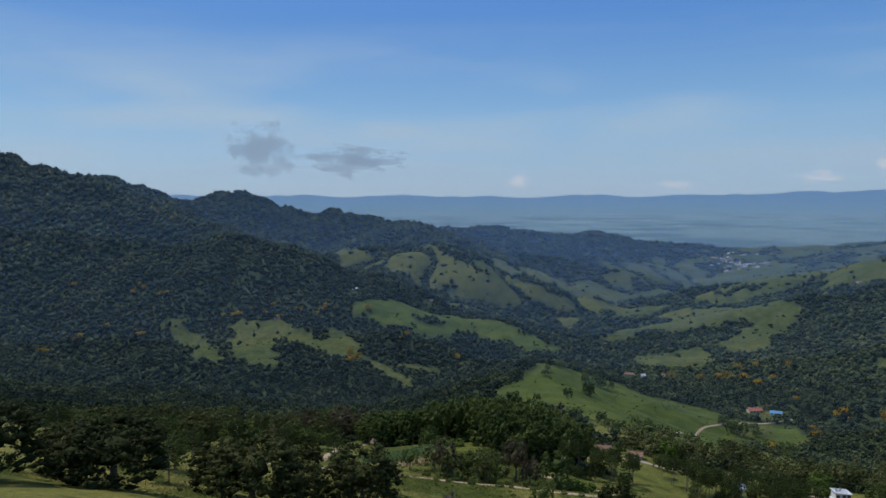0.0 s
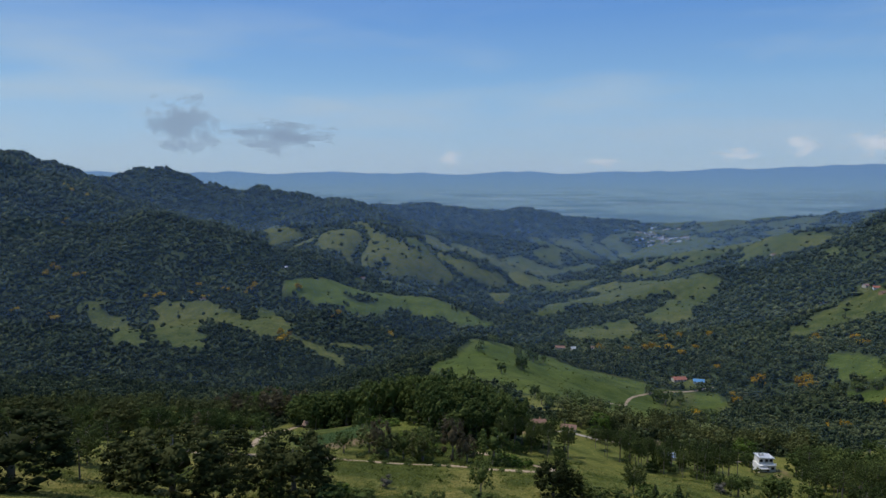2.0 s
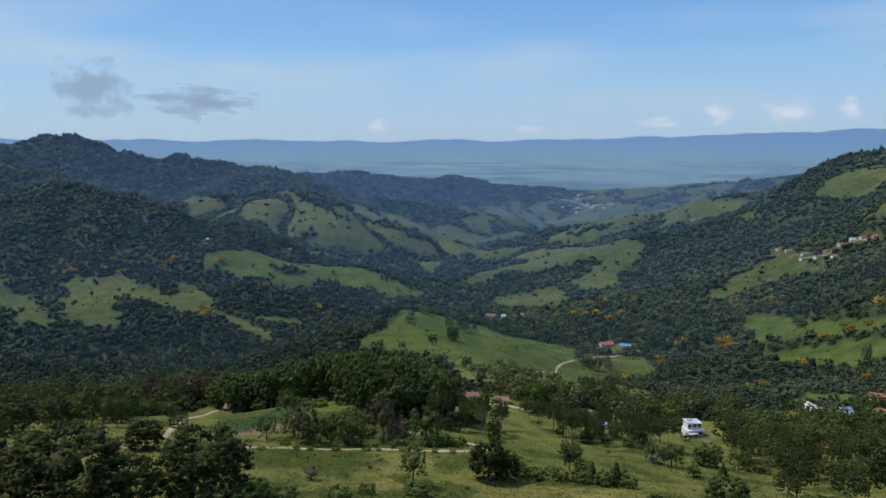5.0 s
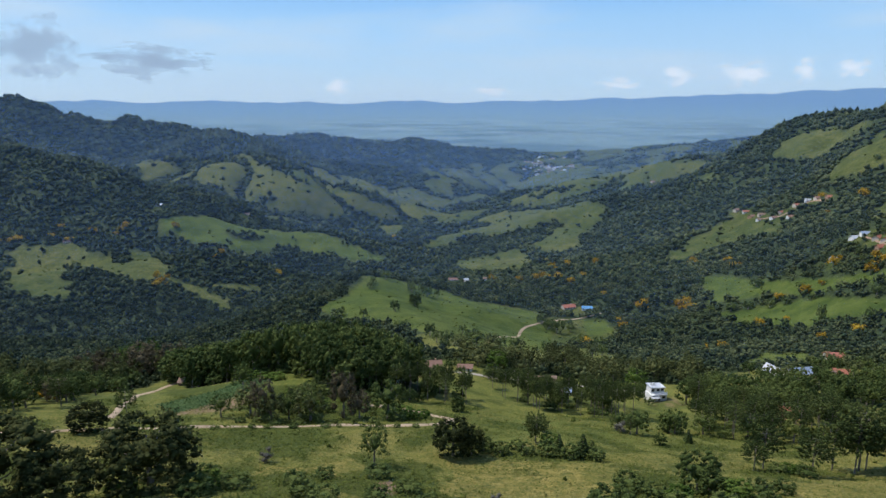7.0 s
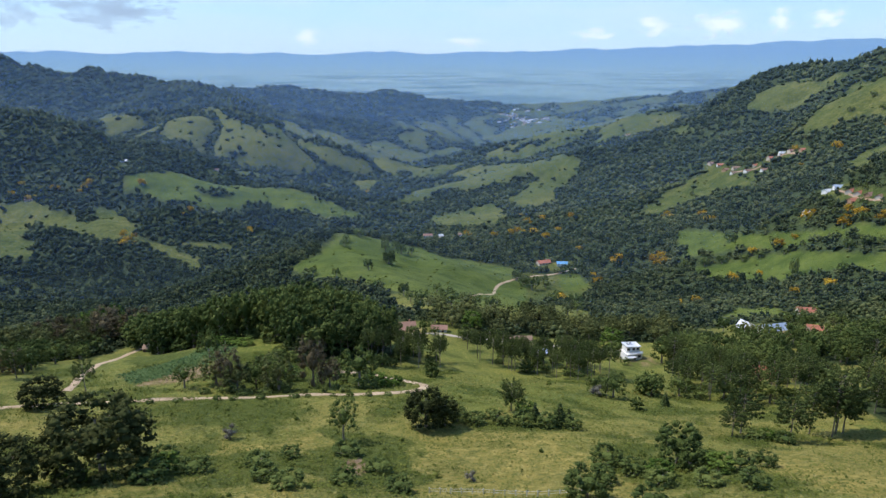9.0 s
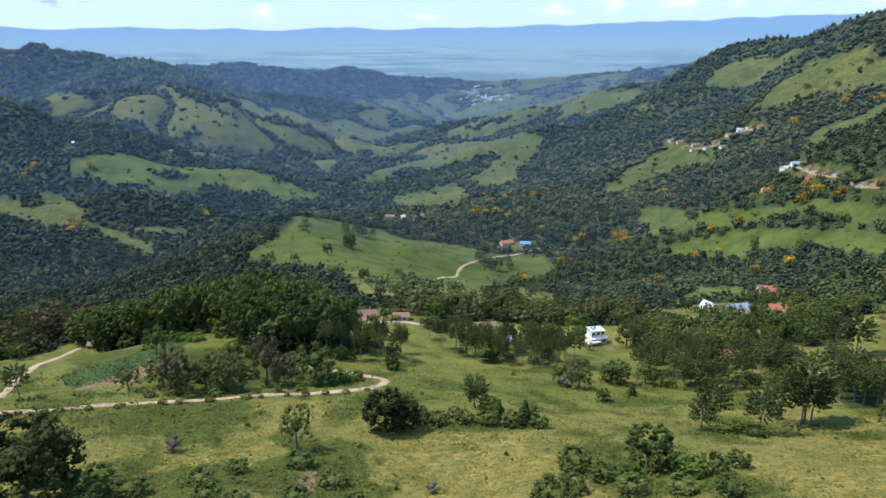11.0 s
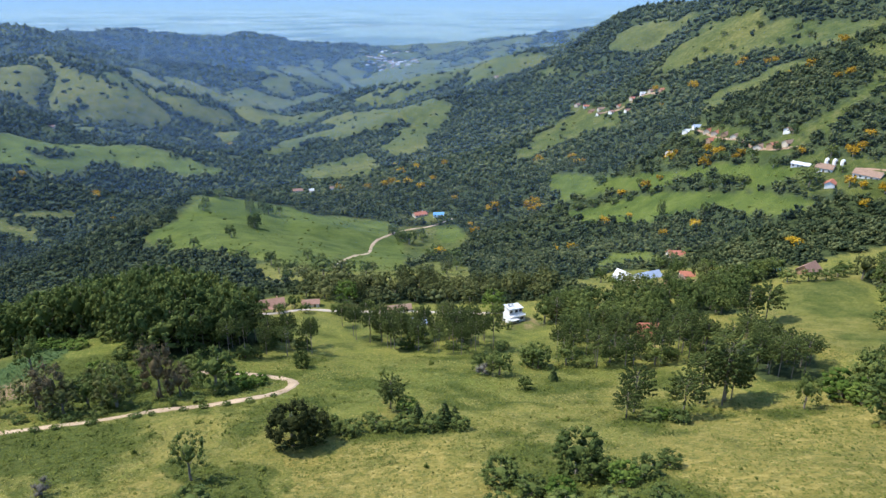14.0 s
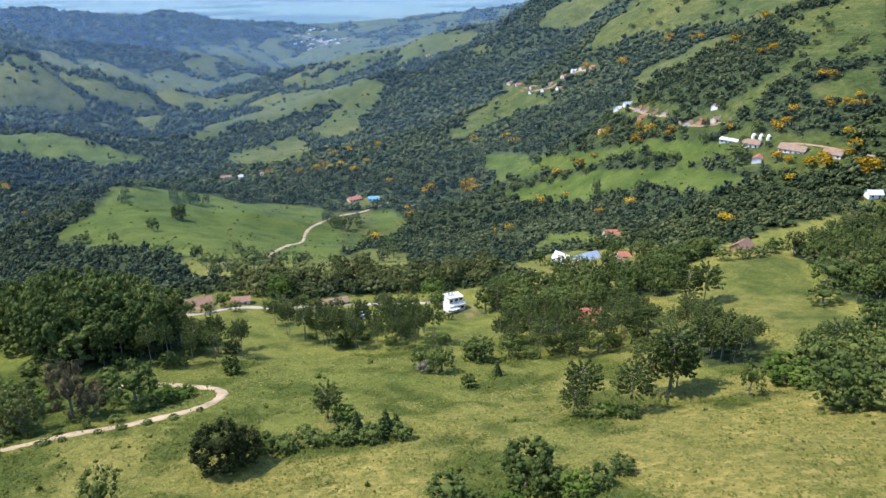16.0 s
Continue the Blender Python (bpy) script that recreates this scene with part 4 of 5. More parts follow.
stand(BUSH, [(72, 207, 4.2, 4.4), (46, 133, 4, 6), (30, 178, 4.5, 6), (17, 180, 4, 6), (36, 176, 4.5, 6), (43, 174, 4, 5), (12, 182, 4.5, 6), (24, 180, 3.5, 6), (-30, 130, 3.5, 6), (-24, 124, 3.5, 7), (38, 128, 4, 6), (67, 130, 4, 6), (22, 186, 3, 4), (62, 134, 4, 5), (74, 133, 3.5, 5), (-14, 128, 3, 6), (-8, 140, 3, 6), (-16, 150, 3, 7), (-3, 126, 3, 6), (-34, 140, 3, 6), (-28, 146, 3, 5), (-52, 128, 4, 8), (-46, 136, 3.5, 7), (-56, 146, 3.5, 7), (90, 166, 3, 5), (96, 163, 3, 6), (40, 108, 4, 6), (63, 117, 3.5, 6), (56, 121, 3, 6), (48, 124, 3.5, 6)])
stand(BUSH, [(-70 + 6.6 * k, 216.5 + 1.8 * math.sin(k * 2.1), 1.8 + 1.2 * math.sin(k * 1.3) ** 2, 4.0 + 1.5 * math.sin(k * 0.9)) for k in range(8)])
stand(BUSH, [(x, y, turner.uniform(3, 6), turner.uniform(6, 9)) for x, y in [(-92, 297), (-84, 298), (-64, 288), (-56, 270), (-48, 264), (-32, 257), (-14, 266), (-6, 280), (0, 292), (-108, 300), (-74, 298)]])
stand(FRESH, [(142, 156, 5, 8), (62, 129, 4, 6), (-12, 230, 4, 7), (-15, 236, 4, 8), (-8, 233, 3.5, 7), (33, 192, 4, 6), (93, 167, 3, 5), (-48, 245, 5, 8), (-60, 255, 5, 8), (50, 129, 4, 6), (-68, 130, 4, 7), (-52, 137, 4, 6), (-88, 292, 4, 8), (-80, 288, 3, 8), (-74, 284, 3, 8)])
stand(GREY, [(-47, 165, 4, 4.4), (12, 136, 3.2, 2.7), (64, 226, 5, 5)])
stand(PINE, [(-195, 224, 13, 10), (-190, 240, 12, 9), (-167, 258, 12, 9), (-150, 248, 12, 9), (-205, 280, 12, 10), (-163, 231, 12, 10), (-122, 130, 12, 11), (-139, 155, 12, 11), (-215, 200, 13, 11), (-230, 232, 13, 11), (-158, 140, 13, 11), (-176, 165, 13, 11), (-196, 180, 13, 11), (-150, 180, 12, 10), (-236, 205, 13, 11), (-260, 240, 13, 11), (-180, 200, 12, 10), (-145, 118, 13, 12), (-112, 223, 11, 8), (29, 195, 9.6, 8), (91, 176, 13, 10.5), (101, 169, 11.5, 10.5), (116, 174, 16, 12), (112, 178, 14, 11), (121, 177, 14, 11), (86, 171, 8, 8), (67, 224, 6, 4.5), (145, 188, 12, 9), (143, 195, 12, 9)])
stand(OAK, [(151, 163, 12, 10.5), (134, 141, 13, 13), (206, 209, 7, 12), (222, 222, 12, 14), (226, 214, 10, 12), (226, 205, 12, 14), (147, 160, 7, 9), (185, 173, 13, 11)])
stand(PINE, [(165, 168, 11, 8), (119, 177, 19, 14), (174, 241, 16, 13), (181, 239, 16, 12)])
stand(FRESH, [(143, 163, 7.5, 12)])
stand(THICKET, [(6, 251, 6.8, 5.5)])
stand(CONE, [(34, 183, 6, 8), (40, 178, 7.4, 11), (43, 180, 5.5, 8), (84, 214, 5, 7)])
# trees on the knoll and the benches
stand(OAK, [(-39, 529, 10, 9), (-24, 582, 13, 12), (-32, 666, 9, 9), (-16, 672, 11, 11), (-22, 684, 9, 9), (-60, 690, 9, 12), (-63, 515, 8, 7), (-84, 536, 8, 8), (-9, 445, 10, 8), (-72, 655, 7, 9), (1, 400, 9, 8), (107, 650, 10, 11), (128, 660, 9, 10), (100, 660, 9, 8), (20, 430, 11, 12), (36, 412, 10, 11)])
stand(OAK, [(581, 849, 8, 10), (579, 759, 9, 11), (607, 767, 9, 12), (593, 729, 8, 10), (571, 897, 8, 10), (625, 860, 9, 12), (466, 507, 7, 8), (535, 538, 7, 9), (494, 508, 6, 8), (418, 471, 6, 7), (493, 473, 7, 9), (560, 800, 6, 8), (600, 900, 7, 10), (520, 520, 6, 7), (548, 560, 6, 8), (505, 480, 6, 7)])
stand(SLIM, [(295, 506, 15, 8), (304, 462, 12, 8), (359, 466, 9, 8), (324, 596, 8, 8), (-27, 583, 9, 7), (-6, 676, 10, 7)])
stand(OAK, [(313, 655, 9, 14), (332, 500, 9, 11), (337, 488, 10, 12), (341, 474, 9, 11), (352, 420, 14, 18), (380, 436, 10, 9)])
# the dense grove, the pine stands and the mixed copses
stand(TALL, [(x, y, turner.uniform(15, 21) + 10 * max(0.0, 1 - math.hypot((x + 55) / 55, (y - 310) / 45)), turner.uniform(12, 19)) for x, y in sprinkle(COPSES[0], 8.6, 5)])
stand(STAND_PINE, [(x, y, turner.uniform(10, 15), turner.uniform(5.8, 8.6)) for x, y in sprinkle(np.array([(-42, 268), (-4, 262), (14, 272), (8, 290), (-20, 292)], float), 7.0, 6)])
stand(STAND_PINE, [(x, y, turner.uniform(9, 15), turner.uniform(5.8, 8.6)) for x, y in sprinkle(np.array([(24, 290), (52, 266), (76, 252), (84, 264), (86, 280), (84, 292), (64, 298), (30, 304)], float), 7.0, 8)])
stand(STAND_PINE, [(x, y, turner.uniform(10, 14.5), turner.uniform(6, 9)) for x, y in sprinkle(np.array([(92, 232), (124, 214), (150, 196), (160, 212), (150, 240), (116, 262), (100, 262)], float), 7.6, 9)])
stand(OAK, [(x, y, turner.uniform(8, 13), turner.uniform(7.5, 11)) for x, y in sprinkle(np.array([(112, 262), (150, 246), (172, 262), (180, 310), (140, 320), (116, 312), (120, 290)], float), 8.5, 10)])
stand(OLIVE, [(x, y, turner.uniform(7, 15), turner.uniform(7, 12)) for x, y in sprinkle(np.array([(14, 354), (70, 352), (130, 338), (150, 372), (90, 392), (0, 385)], float), 10.5, 12)])
stand(OAK, [(x, y, turner.uniform(8, 12), turner.uniform(8, 11)) for x, y in sprinkle(np.array([(-290, 262), (-225, 240), (-160, 236), (-148, 300), (-160, 340), (-280, 330)], float), 11.0, 13)])
stand(BUSH, [(x, y, turner.uniform(1.5, 4), turner.uniform(3.5, 7)) for x, y in sprinkle(np.array([(-74, 236), (-62, 221), (-14, 222), (-10, 248), (-60, 260)], float), 9.0, 24)])
stand(OLIVE + RUST, [(-47, 223, 13, 11), (-53, 233, 12, 11), (-70, 229, 12, 11), (-60, 220, 11, 10)])
stand(OAK, [(-10, 340, 6, 6), (-3, 338, 5, 6), (4, 345, 7, 7), (40, 340, 6, 6)])
# undergrowth among the pines and along the road
for plot, seed in ((((-38, 266), (10, 264), (10, 288), (-20, 290)), 21), (((28, 296), (54, 268), (84, 258), (84, 298), (40, 312)), 22), (((94, 234), (150, 200), (158, 214), (146, 240), (104, 260)), 23)):
    stand(BUSH, [(x, y, turner.uniform(1.5, 5), turner.uniform(3, 6.5)) for x, y in sprinkle(np.array(plot, float), 11.0, seed)])
    stand(OAK, [(x, y, turner.uniform(6, 11), turner.uniform(6, 9)) for x, y in sprinkle(np.array(plot, float), 19.0, seed + 10)])
stand(BUSH, [(x + turner.uniform(-2, 2), y - turner.uniform(2.6, 4.0), turner.uniform(0.7, 1.8), turner.uniform(1.6, 4)) for x, y in ((-8, 217), (-14, 215.5), (-20, 214), (-26, 213.5), (-33, 213), (-40, 212), (-48, 211), (-57, 210.5), (-65, 210), (-74, 209), (-82, 208), (-90, 207), (-100, 206), (-112, 203), (-2, 220))])
# hedge before the house on the meadow's brow, trees by the white house and the red cottage
stand(OAK, [(225, 269, 5.5, 8), (232, 267, 5, 8), (240, 269, 5, 7), (247, 273, 6, 8), (217, 272, 6, 8), (115, 299, 12, 11), (121, 304, 13, 12), (97, 298, 4, 5), (135, 246, 8, 7), (150, 251, 9, 8), (141, 245, 5, 6)])
stand(PINE, [(118, 293, 14, 11), (130, 250, 12, 9), (147, 246, 13, 10)])
stand(OAK, [(101, 661, 12, 12), (111, 631, 15, 16), (104, 642, 10, 11), (115, 549, 11, 12), (123, 505, 12, 13), (82, 411, 9, 10), (21, 409, 12, 14), (3, 419, 9, 10), (-32, 465, 8, 9), (130, 600, 8, 10), (126, 640, 9, 9)])
stand(OLIVE + SLIM, [(10, 402, 11, 8), (30, 398, 13, 9), (46, 408, 10, 8), (64, 396, 12, 9), (84, 410, 11, 8), (100, 430, 10, 9), (-4, 424, 9, 8), (52, 430, 7, 7), (112, 452, 9, 8)])
stand(OAK, [(-33, 676, 10, 9), (-71, 669, 8, 8), (-25, 584, 12, 12), (14, 465, 7, 7), (174, 363, 9, 8), (206, 302, 8, 8), (212, 322, 9, 9), (220, 376, 7, 8), (170, 340, 7, 8), (368, 434, 7, 8), (373, 416, 5, 5), (293, 502, 9, 5), (267, 571, 7, 7)])
stand(OLIVE + OAK + STAND_PINE, [(x, y, turner.uniform(5, 11), turner.uniform(5, 8)) for x, y in sprinkle(np.array([(14, 318), (60, 306), (100, 304), (108, 318), (60, 332), (18, 336)], float), 12.0, 25)])
# trees along the gravel road, round the yard and in the village
stand(OLIVE + OAK, [(24, 334, 7, 7), (34, 332, 6, 6), (76, 327, 8, 8), (100, 318, 8, 8), (50, 331, 3.5, 5), (-2, 343, 4, 5), (9, 336, 5, 6), (45, 333, 6, 6), (63, 330, 5, 6), (88, 324, 6, 7), (176, 340, 8, 8), (183, 345, 5, 7), (206, 341, 8, 8), (200, 337, 5, 6), (213, 348, 9, 9), (176, 322, 9, 8), (186, 314, 8, 9), (205, 318, 9, 9), (216, 326, 8, 8), (246, 392, 6, 8), (239, 396, 5, 7), (-12, 348, 4, 5), (-27, 352, 9, 9)])
stand(OAK, [(x, y, turner.uniform(5, 9), turner.uniform(6, 9)) for x, y in [(400, 604), (401, 590), (398, 560), (396, 548), (362, 560), (360, 528), (398, 532), (396, 508), (366, 500), (391, 490), (374, 484), (404, 616), (380, 612), (372, 590), (366, 576), (394, 584), (378, 560), (380, 530), (379, 510)]])
# yellow blossom on the slopes, often two or three crowns together
for spots in ([(341, 794), (330, 751), (322, 842), (500, 890), (465, 811), (501, 799), (539, 771), (532, 715), (533, 702), (499, 610), (471, 530), (560, 644), (445, 449), (368, 562), (363, 542), (357, 545), (360, 511), (356, 602), (375, 458), (390, 431), (394, 425), (422, 416), (431, 406), (435, 401), (366, 390), (380, 376), (375, 368), (393, 369), (386, 349), (391, 348), (351, 370)],
              [(323, 583), (334, 579), (307, 597), (274, 560), (271, 459), (278, 343), (254, 680), (254, 662), (222, 512), (211, 708), (216, 696), (185, 753), (186, 869), (220, 951), (158, 1006), (154, 932), (183, 963), (130, 858), (152, 843), (156, 808), (98, 848), (119, 849), (65, 889), (182, 672), (178, 649), (128, 577), (-113, 1524), (-204, 877), (-246, 985)],
              [(-638, 1118), (-581, 1101), (-529, 1080), (-518, 1088), (-594, 1070), (-644, 1094), (-427, 1070), (-333, 1001), (-366, 849), (-354, 838), (-742, 1111), (-709, 1090), (-1020, 1215), (-1005, 1214), (-920, 1158), (-1017, 1193), (-962, 1041), (-878, 1030), (-858, 1013), (-982, 1008), (-989, 1001), (-1010, 953), (-378, 865), (-1225, 1248), (-1181, 1457), (-1453, 1820), (-1336, 1694), (-1271, 1669), (-196, 300), (-168, 268)]):
    for x, y in spots:
        for k in range(turner.choice((1, 2, 2, 3))):
            wide = turner.uniform(4.8, 8.8) * (1 + math.hypot(x, y) / 2400)
            stand(GOLD, [(x + k * turner.uniform(-9, 9), y + k * turner.uniform(-9, 9), wide * turner.uniform(0.75, 1.0), wide)])


# ---- forest ----
def wood_stuff(name, r0, r1, lobes, leaves, size, lump, seed, label, wide_by, wide_from, core=0.95):
    """All crowns of the closed forest between two distances, joined."""
    g = np.random.RandomState(seed)
    X, Y, S = [], [], []
    r = r0
    while r < r1:
        gap = wide_by * r + wide_from
        n = int(radians(106) * r / gap)
        a = radians(-51) + radians(106) * (np.arange(n) + g.uniform(0, 1, n)) / n
        q = r + g.uniform(-0.95, 0.95, n) * gap
        X.append(q * np.sin(a)), Y.append(q * np.cos(a)), S.append(np.full(n, gap))
        r += gap * 0.92
    X, Y, S = (np.concatenate(v) for v in (X, Y, S))
    w = wooded(X, Y)
    # the lee side of the far ridges is thinly wooded
    e = 12.0
    lee = (height(X * (1 + e / np.hypot(X, Y)), Y * (1 + e / np.hypot(X, Y))) - height(X, Y)) / e < -0.16
    w &= ~(lee & (np.hypot(X, Y) > 1000) & (g.uniform(0, 1, len(X)) < 0.8))
    # lone trees in the open fields
    lone = ~w & (g.uniform(0, 1, len(X)) < np.where(X > 400, 0.015, 0.014)) & ((Y > 720) | (X > 400))
    keep = w | lone
    X, Y, S, lone = X[keep], Y[keep], S[keep], lone[keep]
    for cx, cy, cr in CLEARINGS:
        ok = np.hypot(X - cx, Y - cy) > cr * 0.8
        X, Y, S, lone = X[ok], Y[ok], S[ok], lone[ok]
    Z = land(X, Y)
    shapes = [crown_mesh(np.random.RandomState(seed * 10 + k), lobes, leaves, size, 0.85, 0.26, lump, core, 0.36, (OCT_V, OCT_F)) for k in range(12)]
    which = g.randint(0, 12, len(X))
    V, F, T, base = [], [], [], 0
    for k, (sv, sf) in enumerate(shapes):
        p = np.nonzero(which == k)[0]
        m = len(p)
        turn, wide = g.uniform(0, 6.283, m), S[p] * (0.58 + 1.6 * g.beta(1.15, 3, m))
        tall = np.clip(S[p] * 0.95, 5, 13) * (0.5 + 1.6 * g.beta(1.2, 3, m))
        c, s = np.cos(turn)[:, None], np.sin(turn)[:, None]
        vx = (sv[None, :, 0] * c - sv[None, :, 1] * s) * wide[:, None] + X[p][:, None]
        vy = (sv[None, :, 0] * s + sv[None, :, 1] * c) * wide[:, None] + Y[p][:, None]
        vz = sv[None, :, 2] * tall[:, None] + (Z[p] - 0.12 * tall)[:, None]
        V.append(np.stack([vx, vy, vz], -1).reshape(-1, 3))
        F.append((sf[None] + (np.arange(m) * len(sv))[:, None, None]).reshape(-1, 3) + base)
        # shade painted into the crowns: dark western slopes, lighter near valley and east
        unshaded_east = np.clip((X[p] + 350) / 450, 0, 1) * np.clip((1500 - Y[p]) / 500, 0, 1)
        tone = np.clip(g.beta(1.3, 1.7, m) - 0.12 + 0.34 * unshaded_east + 0.26 * waves(X[p], Y[p], 120, 41) + 0.14 * waves(X[p], Y[p], 40, 42), 0, 1)
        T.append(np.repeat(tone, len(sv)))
        base += m * len(sv)
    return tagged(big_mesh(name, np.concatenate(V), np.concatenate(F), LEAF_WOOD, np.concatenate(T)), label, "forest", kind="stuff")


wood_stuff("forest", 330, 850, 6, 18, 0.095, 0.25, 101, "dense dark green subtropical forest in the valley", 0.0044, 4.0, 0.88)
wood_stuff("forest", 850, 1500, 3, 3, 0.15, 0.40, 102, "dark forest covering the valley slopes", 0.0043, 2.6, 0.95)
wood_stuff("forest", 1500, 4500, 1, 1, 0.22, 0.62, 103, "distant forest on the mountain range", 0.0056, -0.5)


def field_shrubs(count, seed):
    """Small shrubs, thistles and saplings dotted over the far pastures, joined."""
    g = np.random.RandomState(seed)
    r = 420 * (6.2 ** g.uniform(0, 1, count))
    a = np.radians(g.uniform(-50, 54, count))
    X, Y = r * np.sin(a), r * np.cos(a)
    ok = ~wooded(X, Y) & (Y > 385) & (waves(X, Y, 45, 91) + 0.6 * waves(X, Y, 16, 92) > g.uniform(-0.4, 1.6, count))
    X, Y, r = X[ok], Y[ok], r[ok]
    m = len(X)
    sv, sf = crown_mesh(np.random.RandomState(seed), 1, 3, 0.25, 0.85, 0.3, 0.75, 0.95, 0.3)
    size = (0.8 + 3.2 * g.beta(1.2, 4, m)) * np.clip(r / 800, 0.7, 2.0)
    turn = g.uniform(0, 6.283, m)
    c, s = np.cos(turn)[:, None], np.sin(turn)[:, None]
    Z = land(X, Y)
    vx = (sv[None, :, 0] * c - sv[None, :, 1] * s) * size[:, None] * 1.3 + X[:, None]
    vy = (sv[None, :, 0] * s + sv[None, :, 1] * c) * size[:, None] * 1.3 + Y[:, None]
    vz = sv[None, :, 2] * size[:, None] + (Z - 0.15 * size)[:, None]
    F = (sf[None] + (np.arange(m) * len(sv))[:, None, None]).reshape(-1, 3)
    return tagged(big_mesh("shrubs", np.stack([vx, vy, vz], -1).reshape(-1, 3), F, LEAF_SCRUB, np.repeat(0.6 * g.uniform(0, 1, m), len(sv))), "small shrubs dotted over the hill pastures", "shrubs", kind="stuff")


field_shrubs(26000, 401)


def scrub(name, boxes, count, low, high, seed, material, label):
    """Weeds and low scrub on the near slope, joined."""
    g = np.random.RandomState(seed)
    shapes = [crown_mesh(np.random.RandomState(seed * 7 + k), 2, 12, 0.20, 0.8, 0.15, 0.46) for k in range(5)]
    V, F, T, base = [], [], [], 0
    for (x0, y0, x1, y1), part in boxes:
        n = int(count * part)
        X, Y = g.uniform(x0, x1, n), g.uniform(y0, y1, n)
        ok = (waves(X, Y, 22, 51) + 0.5 * waves(X, Y, 7, 52) > g.uniform(-1.2, 1.0, n)) & ~wooded(X, Y)
        X, Y = X[ok], Y[ok]
        Z = land(X, Y)
        size = low + (high - low) * g.beta(1.1, 5.0, len(X))
        for k, (sv, sf) in enumerate(shapes):
            p = np.arange(k, len(X), 5)
            turn = g.uniform(0, 6.283, len(p))
            c, s = np.cos(turn)[:, None], np.sin(turn)[:, None]
            w = size[p][:, None] * g.uniform(0.9, 1.7, (len(p), 1))
            vx = (sv[None, :, 0] * c - sv[None, :, 1] * s) * w + X[p][:, None]
            vy = (sv[None, :, 0] * s + sv[None, :, 1] * c) * w + Y[p][:, None]
            vz = sv[None, :, 2] * size[p][:, None] + (Z[p] - 0.1 * size[p])[:, None]
            V.append(np.stack([vx, vy, vz], -1).reshape(-1, 3))
            F.append((sf[None] + (np.arange(len(p)) * len(sv))[:, None, None]).reshape(-1, 3) + base)
            T.append(np.repeat(g.uniform(0, 1, len(p)), len(sv)))
            base += len(p) * len(sv)
    return tagged(big_mesh(name, np.concatenate(V), np.concatenate(F), material, np.concatenate(T)), label, "scrub", kind="stuff")


stand(OAK, [(263, 642, 8, 10), (275, 622, 9, 11), (286, 610, 8, 11), (297, 592, 7, 10), (306, 582, 8, 10), (317, 562, 6, 8), (176, 262, 10, 9), (186, 266, 9, 9), (192, 276, 10, 10), (204, 284, 9, 10), (216, 290, 9, 9)])
stand(STAND_PINE, [(x, y, turner.uniform(9, 13), turner.uniform(7, 10)) for x, y in sprinkle(COPSES[6], 7.0, 15)])
stand(OAK, [(x, y, turner.uniform(5, 10), turner.uniform(6, 10)) for x, y in sprinkle(COPSES[7], 7.0, 16)])
stand(OLIVE + STAND_PINE + OAK, [(x, y, turner.uniform(8, 14), turner.uniform(7, 11)) for x, y in sprinkle(COPSES[4], 8.4, 17)])
stand(OAK, [(x, y, turner.uniform(7, 11), turner.uniform(7, 10)) for x, y in sprinkle(COPSES[5], 8.0, 18)])


def grass_tufts(count, seed):
    """Tufts of tall dry grass over the near slope, each a few bent blades."""
    g = np.random.RandomState(seed)
    X = g.uniform(-140, 185, count)
    Y = 85 + 175 * g.uniform(0, 1, count) ** 1.2
    ok = ~wooded(X, Y) & (waves(X, Y, 16, 81) + 0.6 * waves(X, Y, 5, 82) > g.uniform(-1.3, 0.9, count)) & (weedy(X, Y) < g.uniform(0.1, 0.8, count))
    X, Y = X[ok], Y[ok]
    n = len(X)
    size = 0.15 + 0.4 * g.beta(1.3, 2.5, n)
    tone = np.clip(0.4 + 0.35 * waves(X, Y, 40, 83) + g.normal(0, 0.24, n), 0, 1)
    C = np.stack([X, Y, land(X, Y) + size * 0.4], -1)
    v, f = leaf_quads(g, C, np.tile([0.0, 0.0, 1.6], (n, 1)), size[:, None])
    return tagged(big_mesh("grass", v, f, BLADE, np.repeat(tone, 4)), "tufts of tall dry grass on the slope", "grass", kind="stuff")


grass_tufts(150000, 301)


def weeds(count, seed):
    """Rank leafy growth over the weedy patches of the slope, each plant a few loose leaves."""
    g = np.random.RandomState(seed)
    X = g.uniform(-150, 150, count)
    Y = 85 + 185 * g.uniform(0, 1, count) ** 1.15
    ok = ~wooded(X, Y) & ~inside(X, Y, CROP) & (weedy(X, Y) > g.uniform(0.02, 1.1, count))
    X, Y = X[ok], Y[ok]
    n, per = len(X), 4
    size = 0.2 + 0.75 * g.beta(1.2, 3.4, n)
    tone = np.clip(0.45 + 0.3 * waves(X, Y, 12, 84) + g.normal(0, 0.16, n), 0, 1)
    spread = g.normal(0, 1, (n, per, 3)) * [1.0, 1.0, 0.35]
    C = np.stack([X, Y, land(X, Y)], -1)[:, None, :] + spread * size[:, None, None] * 0.7 + np.array([0, 0, 1]) * (size * 0.55)[:, None, None]
    v, f = leaf_quads(g, C.reshape(-1, 3), np.tile([0.0, 0.0, 1.2], (n * per, 1)), np.repeat(size, per)[:, None] * 0.5)
    return tagged(big_mesh("weeds", v, f, LEAF_SCRUB, np.repeat(tone, per * 4)), "rank green weeds and brambles in patches on the slope", "weeds", kind="stuff")


weeds(95000, 302)


